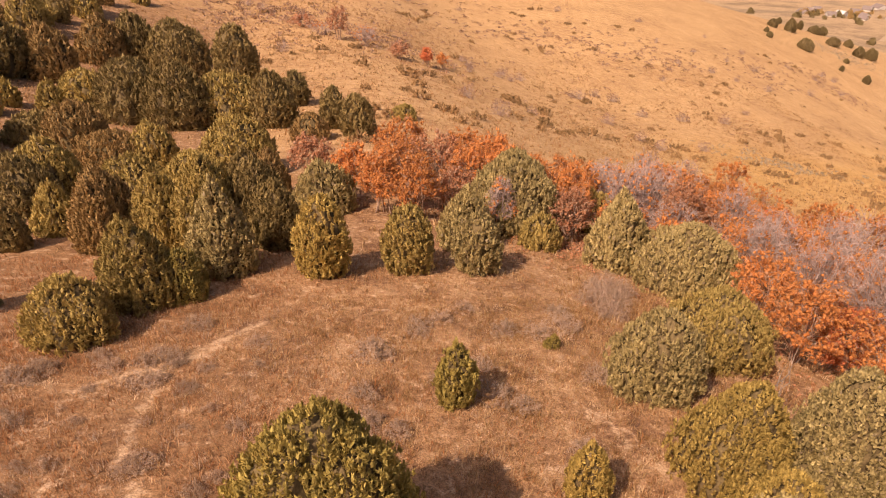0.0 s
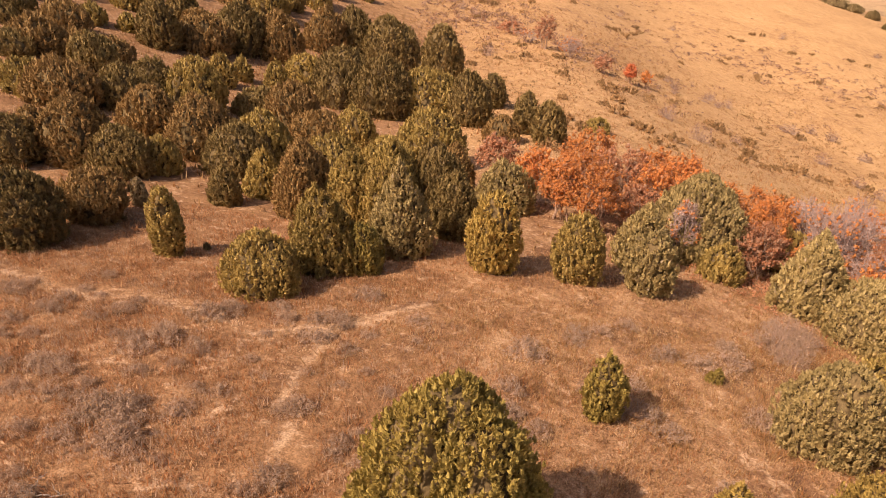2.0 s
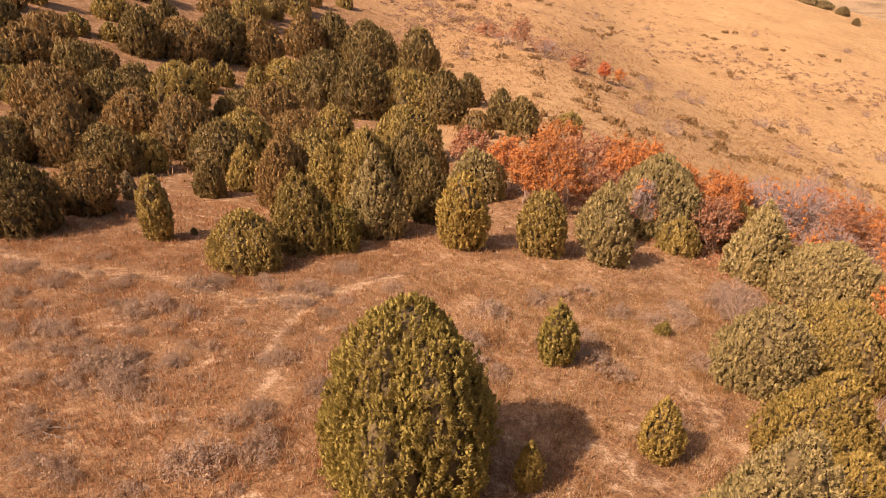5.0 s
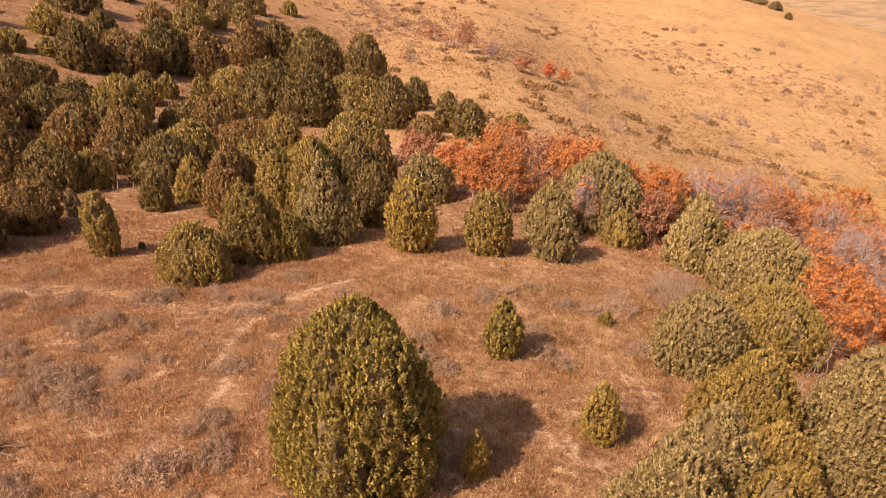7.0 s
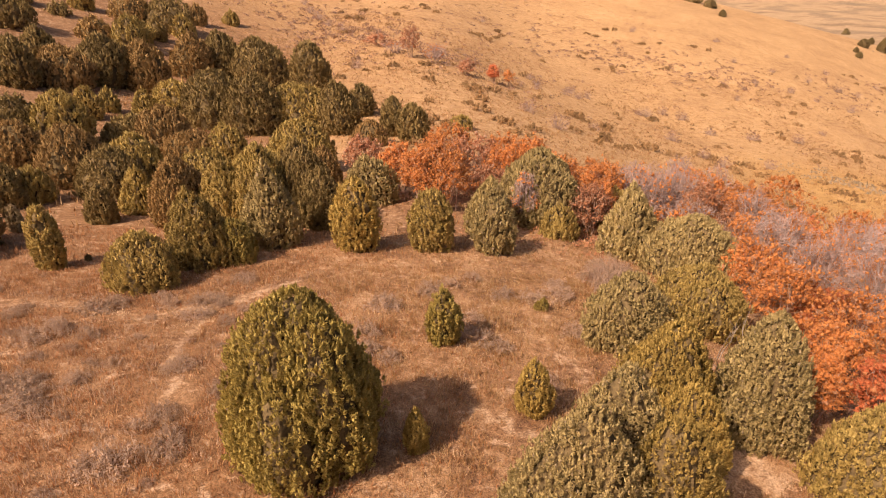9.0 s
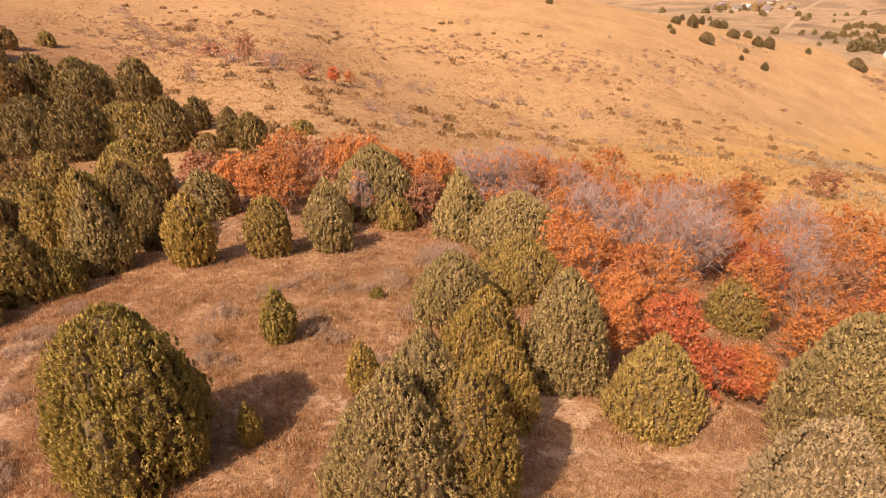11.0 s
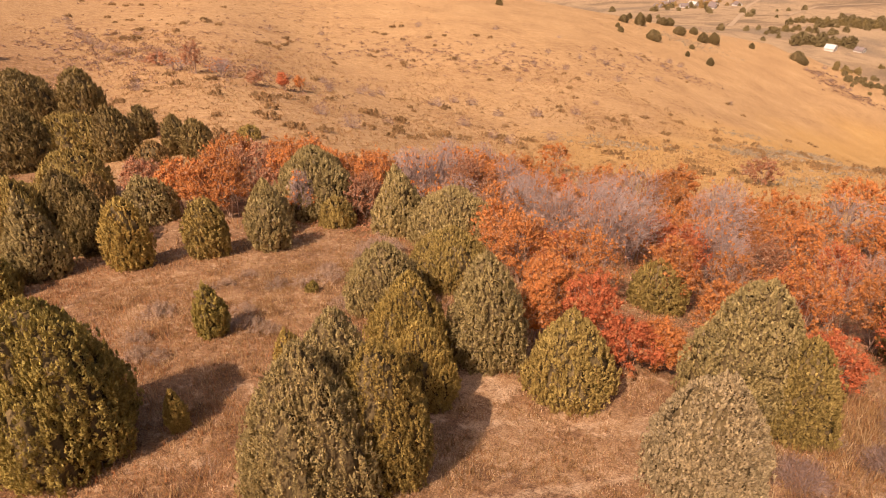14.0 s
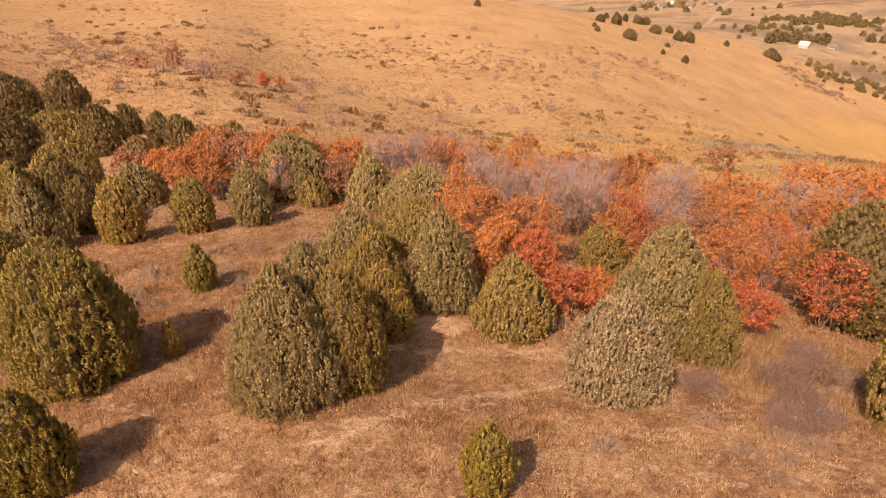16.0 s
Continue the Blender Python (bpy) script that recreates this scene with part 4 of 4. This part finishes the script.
# ---- bleached dead wood ----
def dead_wood(x, y, spread, rise, count, label, seed):
    ob = thing("fallen_branch", x, y, label, "branch", "", 0.0)
    rng = np.random.default_rng(seed)
    for _ in range(count):
        a = rng.uniform(0, 6.28)
        start = np.array([rng.normal() * 0.15, rng.normal() * 0.15, 0.04 + 0.3 * rise * rng.random()])
        end = start + np.array([math.cos(a), math.sin(a), 0]) * spread * rng.uniform(0.6, 1.1) + [0, 0, rise * rng.uniform(0.1, 1.0)]
        part("branch", tube(rng, start, end, 0.020, 0.006, 0.06 * spread, 5, 7), BLEACHED, ob)
        for _ in range(2):
            q = start + (end - start) * rng.uniform(0.4, 0.8)
            part("twig", tube(rng, q, q + np.array([rng.normal(), rng.normal(), 0.3 + 0.4 * rise]) * 0.25 * spread, 0.009, 0.004, 0.03 * spread, 4, 5), BLEACHED, ob)
    return ob


dead_wood(-12.1, 12.7, 0.65, 0.06, 9, "bleached dead branches lying in the dry grass", 41)
dead_wood(11.6, 19.3, 1.2, 2.7, 5, "bleached dead limbs standing between the junipers", 42)

# ---- shrubs of the far hillside ----
scrub = [sagebrush(35, 190, 0.5, 1.0, "dark brown low shrub on the dry hillside", "hill_shrub", SHRUB, seed=21, twigs=10, share=1.0, leaf=0.32, group="shrubs on the far hillside"),
         sagebrush(25, 159, 0.42, 1.15, "low olive-brown shrub on the dry hillside", "hill_shrub", SHRUB, seed=22, twigs=10, share=1.0, leaf=0.30, group="shrubs on the far hillside")]
ghost = [sagebrush(5, 148, 2.0, 1.6, "bare pale grey-mauve bush on the dry hillside", "bare_bush", MAUVE, seed=23, twigs=80, share=0.15, wood=GREY_TWIG, leaf=0.14, group="bare bushes on the far hillside"),
         sagebrush(27, 152, 1.5, 1.5, "bare grey bush on the dry hillside", "bare_bush", MAUVE, seed=24, twigs=80, share=0.15, wood=GREY_TWIG, leaf=0.14, group="bare bushes on the far hillside")]
spots = []
while len(spots) < 240:
    x, y = pick.uniform(-40, 190), 62 + 190 * pick.random() ** 1.6
    if y > 62 + 0.1 * x and noise.noise(Vector((x * 0.03, y * 0.022, 3.3))) > -0.12 - (0.1 if y < 130 else 0) and x > -4 - 0.2 * (y - 60):
        spots.append((x, y))
spread_copies(scrub, spots, pick, 0.6, 1.25)
spread_copies(ghost, ((-10.8, 129.0), (-10.4, 132.2), (26.6, 158.0), (26.0, 146.1), (33.9, 152.9), (36.9, 153.1), (40.3, 157.2), (21.9, 100.1), (32.0, 117.3), (53.1, 151.8), (51.6, 152.6), (36.3, 158.0), (19.1, 110.4), (21.4, 222.9), (77.9, 251.4), (38.8, 232.3), (58.6, 157.0), (51.3, 129.8), (62.6, 155.2), (64.6, 142.9), (88.7, 183.7), (104.1, 206.6), (118.4, 225.1), (114.3, 203.3), (130.5, 223.3), (147.2, 242.5), (140.4, 221.4), (148.4, 222.3), (168.4, 243.7), (106.1, 228.1), (136.7, 252.3), (121.0, 199.6), (188.4, 249.8), (192.9, 247.5), (156.4, 210.8), (109.5, 252.9), (75.2, 144.3), (65.3, 116.2), (89.3, 149.8), (102.3, 162.3), (52.8, 116.8), (53.6, 110.0), (183.3, 202.0), (182.2, 228.3), (131.3, 197.9), (178.1, 239.0), (470.7, 593.1), (319.9, 302.9), (322.0, 295.9), (324.3, 289.3), (326.8, 283.0), (331.3, 280.9), (341.5, 311.4), (339.1, 299.7), (-30.2, 204.1), (-27.2, 193.2), (-24.1, 186.4), (-32.8, 215.7), (-21.0, 179.2), (-17.1, 175.1), (-34.1, 210.1)), pick, 0.7, 1.2)
for x, y, h, r, tone in ((-0.6, 141.6, 6.6, 2.3, "rust"), (-3.8, 146.2, 3.0, 3.0, "bare"), (15.4, 133.2, 3.6, 1.1, "red"), (19.0, 137.0, 3.4, 1.2, "mixed"), (10.2, 132.5, 3.0, 1.6, "rust"), (4.4, 138.4, 4.4, 3.0, "bare"), (-7.9, 155.2, 2.6, 3.0, "rust")):
    maple(x, y, h, r, tone, 150, {"rust": "rust-brown shrubby maple alone on the dry hillside", "red": "small red maple on the dry hillside", "mixed": "small half-bare red maple on the dry hillside", "bare": "bare mauve thicket on the dry hillside"}[tone])
for x, y, h, r in ((215, 330, 4.0, 2.5), (226, 331, 6.8, 2.7), (230, 348, 3.1, 1.4), (243, 348, 4.7, 1.4), (210, 294, 5.3, 3.6), (253, 349, 4.3, 3.2), (249, 327, 4.7, 3.1), (266, 337, 4.0, 2.2)):
    juniper(x, y, h, r, "deep", "", 260, "small dark juniper on the crest of the far ridge")
for x, y, h, r in ((259, 319, 5.4, 2.6), (268, 321, 6.1, 2.8), (301, 328, 3.5, 1.5), (224, 267, 3.7, 1.5), (216, 274, 2.6, 1.0), (198, 308, 2.4, 1.1), (193, 297, 2.6, 1.3), (327, 319, 5.7, 4.2)):
    juniper(x, y, h, r, "deep", "", 260, "small dark juniper on the crest of the far ridge")
for x, y, h, r in ((326, 313, 4.4, 2.7), (119, 348, 2.4, 4.6), (125, 341, 2.8, 6.1), (131, 336, 3.2, 3.9), (136, 328, 3.6, 2.7), (134, 308, 3.0, 1.5), (260, 352, 4.5, 2.6), (234, 295, 2.2, 1.3)):
    juniper(x, y, h, r, "deep", "", 260, "small dark juniper on the crest of the far ridge")


# ---- the valley: houses, barn, belts of trees, road ----
def house(x, y, turn, w, d, h, name="house", label="small pale house with a dark gabled roof in the valley", roof=ROOF_DARK, category="house"):
    ob = tagged(new(name), label, category, "houses in the valley")
    ob.matrix_world = pose(x, y, min(height(x + a, y + b) for a in (-5, 5) for b in (-5, 5)) - 0.2, 0, 0, turn)
    bm = bmesh.new()
    ring = [(-w / 2, 0), (w / 2, 0), (w / 2, h), (0, h + d * 0.30), (-w / 2, h)]
    front, rear = [bm.verts.new((a, -d / 2, b)) for a, b in ring], [bm.verts.new((a, d / 2, b)) for a, b in ring]
    bm.faces.new(front); bm.faces.new(rear[::-1])
    for k in (0, 1, 4):
        bm.faces.new((front[k], rear[k], rear[(k + 1) % 5], front[(k + 1) % 5]))
    part("wall", bm, WALL_PAINT, ob)
    bm = bmesh.new()
    for s in (-1, 1):
        edge = [(s * (w / 2 + 0.5), h - 0.30 * d / w), (0, h + d * 0.30 + 0.05), (0, h + d * 0.30 + 0.3), (s * (w / 2 + 0.5), h - 0.30 * d / w + 0.25)]
        a, b = [bm.verts.new((p, -d / 2 - 0.4, q)) for p, q in edge], [bm.verts.new((p, d / 2 + 0.4, q)) for p, q in edge]
        bm.faces.new(a); bm.faces.new(b[::-1])
        for k in range(4):
            bm.faces.new((a[k], b[k], b[(k + 1) % 4], a[(k + 1) % 4]))
    part("roof", bm, roof, ob)
    for s in (-0.25, 0.25):
        bm = bmesh.new()
        bmesh.ops.create_cube(bm, size=1, matrix=Matrix.LocRotScale((s * w, -d / 2 - 0.03, h * 0.55), None, (1.4, 0.12, 1.3)))
        part("window", bm, PANE, ob)
    return ob


for x, y, turn, w, d in ((578, 821, 20, 13, 10), (602, 800, 70, 12, 10), (621, 768, 35, 11, 9), (720, 866, 10, 18, 12), (621, 855, 80, 11, 9), (640, 790, 15, 12, 9), (655, 828, 60, 13, 10), (600, 838, 30, 12, 9), (665, 775, 5, 10, 8), (690, 850, 40, 14, 11)):
    house(x, y, turn, w, d, 3.6)
house(620, 806, 25, 13, 10, 4.0, label="white-roofed house among trees in the valley", roof=ROOF_WHITE)
house(528, 484, 30, 12, 8, 3.6, "barn", "long barn with a white metal roof beside a belt of trees", ROOF_WHITE, "barn")
house(556, 478, 20, 9, 7, 3.0, "shed", "small pale shed beside the barn", ROOF_DARK, "shed")


def far_trees(name, label, spots, seed, tone, h, n=70):
    """A belt of small far trees, nobody could count: clumps of leaves on the land."""
    rng = np.random.default_rng(seed)
    V, F, at = [], [], 0
    for cx, cy, rx, ry, count in spots:
        for _ in range(count):
            x, y = cx + rng.normal() * rx, cy + rng.normal() * ry
            k = h * rng.uniform(0.5, 1.2)
            d = unit(rng.normal(size=(n, 3))); d[:, 2] = np.abs(d[:, 2]) * 1.2
            c = d * [k * 0.5, k * 0.5, k * 0.8] * rng.uniform(0.6, 1, (n, 1)) + [x, y, height(x, y)]
            v, f = sprigs(rng, c, unit(d), 0.16 * k, 0.16 * k, 3, 0.26 * k, 0.4, 0.8)
            V.append(v); F.append(f + at); at += len(v)
    me = raw_mesh(name, np.concatenate(V), np.concatenate(F))
    me.materials.append(GREENS[tone])
    return tagged(new(name, me), label, "trees", "", "stuff")


far_trees("tree_belt", "belt of dark green trees behind the barn in the valley", ((520, 512, 7, 5, 12), (540, 503, 8, 4, 9), (560, 496, 8, 4, 9), (660, 500, 20, 6, 7)), 1, "deep", 9)
far_trees("scrub_oak", "scattered dark scrub on the valley slopes", ((651, 603, 26, 14, 22), (690, 585, 26, 14, 18), (537, 562, 26, 22, 12), (610, 560, 40, 30, 14), (600, 800, 30, 26, 22), (640, 700, 60, 40, 12)), 2, "deep", 6)
far_trees("gully_brush", "dark brush along the gully below the ridge", ((352, 292, 8, 6, 16), (372, 286, 10, 7, 18), (395, 300, 16, 10, 16), (420, 270, 22, 12, 14)), 3, "deep", 3.0)


far_trees("slope_scrub", "round olive scrub on the tan slopes beyond the barn", ((638, 611, 9, 7, 6), (650, 600, 10, 7, 9), (659, 588, 10, 7, 9), (668, 579, 10, 6, 8), (681, 563, 9, 6, 7), (691, 553, 12, 6, 6), (625, 625, 8, 6, 4), (565, 573, 9, 5, 5), (672, 577, 10, 5, 5), (686, 563, 12, 6, 5)), 4, "dark", 5.5)
far_trees("bank_scrub", "low olive brush on the banks below the barn", ((534, 419, 9, 6, 6), (539, 406, 8, 6, 5), (536, 433, 8, 5, 5), (578, 443, 8, 5, 4), (358, 316, 7, 4, 5), (502, 382, 6, 4, 6)), 5, "dark", 3.6)
far_trees("village_trees", "small russet and olive trees among the valley houses", ((590, 812, 16, 12, 10), (625, 800, 18, 14, 12), (660, 810, 16, 12, 8)), 6, "brown", 6)


def make_road(line, width):
    V, F = [], []
    pts = []
    for (ax, ay), (bx, by) in zip(line, line[1:]):
        n = max(2, int(math.hypot(bx - ax, by - ay) / 8))
        pts += [(ax + (bx - ax) * k / n, ay + (by - ay) * k / n) for k in range(n)]
    for k, (x, y) in enumerate(pts):
        qx, qy = pts[min(k + 1, len(pts) - 1)]; px, py = pts[max(k - 1, 0)]
        d = math.hypot(qx - px, qy - py); nx, ny = -(qy - py) / d * width / 2, (qx - px) / d * width / 2
        for s in (-1, 1):
            V.append((x + s * nx, y + s * ny, height(x + s * nx, y + s * ny) + 0.5))
        if k:
            F.append((2 * k - 2, 2 * k - 1, 2 * k + 1, 2 * k))
    me = raw_mesh("road", np.array(V), np.array(F))
    me.materials.append(DIRT_ROAD)
    return tagged(new("road", me), "pale dirt road across the valley floor", "road", "", "structure")


make_road(((520, 610), (560, 650), (600, 690), (680, 770), (770, 840), (900, 960)), 5)
make_road(((600, 690), (650, 668), (740, 717), (835, 700), (950, 720)), 3.5)


# ---- dry grass ----
def grass(name, label, spots, blades, tall, wide, seed, base, material):
    rng = np.random.default_rng(seed)
    x, y = spots[:, 0], spots[:, 1]
    n = len(x)
    bx = np.repeat(x, blades) + rng.normal(0, base, n * blades); by = np.repeat(y, blades) + rng.normal(0, base, n * blades)
    bz = ground(bx, by) - 0.02
    a = rng.uniform(0, 2 * math.pi, n * blades)
    h = tall * rng.uniform(0.4, 1.2, n * blades) * np.repeat(rng.uniform(0.6, 1.3, n), blades)
    lean = rng.uniform(0.1, 0.75, n * blades) * h
    b = rng.uniform(0, 2 * math.pi, n * blades)
    p = np.stack([bx, by, bz], -1)
    side = np.stack([np.cos(a), np.sin(a), 0 * a], -1) * wide * rng.uniform(0.6, 1.3, n * blades)[:, None]
    tip = p + np.stack([np.cos(b) * lean, np.sin(b) * lean, h], -1)
    v = np.stack([p - side, p + side, tip], 1).reshape(-1, 3)
    me = raw_mesh(name, v, np.arange(len(v)).reshape(-1, 3))
    me.materials.append(material)
    return tagged(new(name, me), label, "grass", "", "stuff")


rng = np.random.default_rng(4)
near = rng.uniform((-32, -6), (34, 36), (60000, 2))
worn = np.min([near_line(near[:, 0], near[:, 1], line) for line in TRAILS], 0)
near = near[(worn > rng.uniform(0.2, 0.8, len(near)))]
red = ease(near[:, 0] + 3 * np.sin(0.3 * near[:, 1]) + rng.normal(0, 4, len(near)), 2, -6) > rng.uniform(0.1, 0.9, len(near))
grass("straw_grass", "dry straw-coloured grass in short tufts", near[~red], 4, 0.25, 0.016, 5, 0.06, GRASS)
grass("russet_grass", "dry reddish-brown grass in short tufts", near[red], 4, 0.25, 0.016, 7, 0.06, RUSSET)
fine = rng.uniform((-24, 4), (12, 29), (52000, 2))
fine = fine[np.min([near_line(fine[:, 0], fine[:, 1], line) for line in TRAILS], 0) > rng.uniform(0.25, 0.85, len(fine))]
half = fine[:, 0] + 4 * np.sin(0.3 * fine[:, 1]) + rng.normal(0, 5, len(fine)) < -3
grass("fine_russet_grass", "fine golden-brown grass between the tufts", fine[half], 4, 0.16, 0.009, 16, 0.12, RUSSET)
grass("fine_straw_grass", "fine straw-coloured grass between the tufts", fine[~half], 4, 0.16, 0.009, 17, 0.12, GRASS)
lumps = rng.uniform((-26, 5), (14, 28), (2600, 2))
grey = lumps[:, 0] + rng.normal(0, 5, len(lumps)) < -5
grass("grey_tufts", "small grey-tan tufts of dry sage and grass", lumps[grey], 16, 0.26, 0.012, 18, 0.13, SAGE)
grass("straw_tufts", "small straw-coloured tufts standing above the grass", lumps[~grey], 16, 0.26, 0.012, 19, 0.13, GRASS)
pale = rng.uniform((-27, -4), (24, 29), (9000, 2))
pale = pale[np.array([noise.noise(Vector((x * 0.45, y * 0.45, 5.1))) + 0.5 * noise.noise(Vector((x * 1.7, y * 1.7, 2.6))) for x, y in pale]) > 0.16 - 0.38 * ease(pale[:, 0] - pale[:, 1], -4, 4)]
grass("pale_straw", "patches of pale flattened straw between the tufts", pale, 22, 0.09, 0.016, 21, 0.11, STRAW)
tall = np.concatenate([rng.normal(c, s, (n, 2)) for c, s, n in (((22.7, 5.8), (3, 2.5), 1500), ((25.5, 9.5), (2.5, 2), 900), ((11, 28.5), (1.5, 1.5), 350))])
grass("tall_grass", "taller orange-tan grass between the bare shrubs", tall, 5, 0.5, 0.014, 15, 0.10, GRASS)
slope = rng.uniform((-50, 36), (130, 200), (24000, 2))
grass("bunch_grass", "dry tan bunch grass over the far hillside", slope, 4, 0.40, 0.06, 6, 0.16, GRASS)


def low_brush(name, label, spots, seed, material, size, n=9):
    """Low growth too small and too thick to count."""
    rng = np.random.default_rng(seed)
    x, y = spots[:, 0], spots[:, 1]
    k = size * rng.uniform(0.5, 1.3, len(x))
    d = unit(rng.normal(size=(len(x), n, 3))); d[..., 2] = np.abs(d[..., 2])
    c = np.stack([x, y, ground(x, y)], -1)[:, None] + d * (k[:, None, None] * [1, 1, 0.45])
    v, f = sprigs(rng, c.reshape(-1, 3), d.reshape(-1, 3), np.repeat(k, n) * 0.25, np.repeat(k, n) * 0.2, 2, size * 0.34, 0.6, 0.7)
    me = raw_mesh(name, v, f)
    me.materials.append(material)
    return tagged(new(name, me), label, "brush", "", "stuff")


def scattered(low, high, n, scale, seed, bias, thin=(900, 901)):
    a = rng.uniform(low, high, (n, 2))
    a = a[ease(a[:, 0], *thin) < rng.uniform(0, 1, n)]
    patch = np.array([noise.noise(Vector((x * scale, y * scale * 0.8, seed))) for x, y in a])
    return a[(patch + bias > rng.uniform(-0.4, 0.4, len(a))) & (a[:, 0] > -8 - 0.28 * (a[:, 1] - 60)) & (a[:, 1] > 58 + 0.1 * a[:, 0])]


low_brush("dark_brush", "small dark brown bushes dotted over the dry hillside", scattered((-20, 60), (190, 230), 1300, 0.035, 7.7, -0.16), 8, BRUSH, 0.72, 13)
low_brush("dry_brush", "low brown brush scattered over the dry hillside", scattered((-50, 56), (120, 180), 1000, 0.05, 2.2, 0.0), 11, SHRUB, 0.55, 10)
low_brush("mauve_brush", "thin grey-mauve brush on the upper hillside", scattered((-70, 120), (150, 300), 2600, 0.03, 4.1, 0.0, (-30, 130)), 12, MAUVE, 0.8, 8)
low_brush("upper_brush", "brown brush on the upper hillside", scattered((-80, 120), (130, 300), 1500, 0.04, 6.3, -0.02, (-30, 110)), 13, SHRUB, 0.8, 10)
flat = np.concatenate([rng.normal(c, s, (n, 2)) for c, s, n in (((141, 147), (4, 2), 26), ((150, 151), (4, 2), 16), ((109, 112), (4, 3), 45), ((109, 105), (5, 3), 60), ((130, 121), (6, 3), 70), ((145, 128), (6, 3), 60), ((161, 136), (5, 3), 40), ((119, 92), (4, 2), 26), ((96, 74), (3, 2), 16), ((80, 66), (3, 2), 14), ((78, 113), (5, 3), 26), ((84, 110), (5, 3), 20), ((77, 121), (4, 3), 14))])
low_brush("sage_flat", "grey sagebrush flat at the foot of the far hillside", flat, 9, FLAT_SAGE, 0.9, 10)
mauve = np.concatenate([rng.normal(c, s, (n, 2)) for c, s, n in (((-24, 178), (9, 14), 150), ((-8, 166), (7, 9), 90), ((6, 150), (7, 6), 80), ((62, 214), (22, 10), 130), ((95, 205), (14, 9), 80))])
low_brush("mauve_thicket", "streak of thin mauve-brown brush on the far hillside", mauve, 14, MAUVE, 1.0, 12)
haze = np.concatenate([rng.normal(c, s, (n, 2)) for c, s, n in (((148, 232), (7, 6), 40), ((145, 214), (6, 5), 40), ((172, 247), (7, 6), 30), ((181, 240), (8, 5), 50), ((191, 230), (7, 4), 30), ((182, 228), (5, 4), 20))])
low_brush("bare_thicket", "thin bare mauve bushes in loose groups on the far slope", haze, 22, MAUVE, 0.9, 8)
strip = np.concatenate([rng.normal(c, s, (n, 2)) for c, s, n in (((328, 301), (6, 4), 40), ((320, 284), (6, 4), 50), ((322, 273), (6, 4), 50), ((328, 268), (6, 4), 30))])
low_brush("crest_thicket", "grey-mauve brush along the falling crest", strip, 23, MAUVE, 1.3, 10)
crest = np.concatenate([rng.normal(c, s, (n, 2)) for c, s, n in (((238, 314), (10, 6), 60), ((243, 303), (9, 6), 70), ((281, 343), (9, 6), 50))])
low_brush("crest_sage", "grey sage among the junipers of the crest", crest, 24, FLAT_SAGE, 1.1, 9)
leaf_litter = np.concatenate([rng.normal((a, b), 2.6, (60, 2)) for a, b in [(p[0], p[1]) for p in STANDING if 8 < p[0] < 60 and 12 < p[1] < 52 and p[1] > 40 - 0.9 * p[0]]])
low_brush("undergrowth", "low rust-coloured undergrowth beneath the maples", leaf_litter, 10, LEAVES["rust"], 0.32, 6)
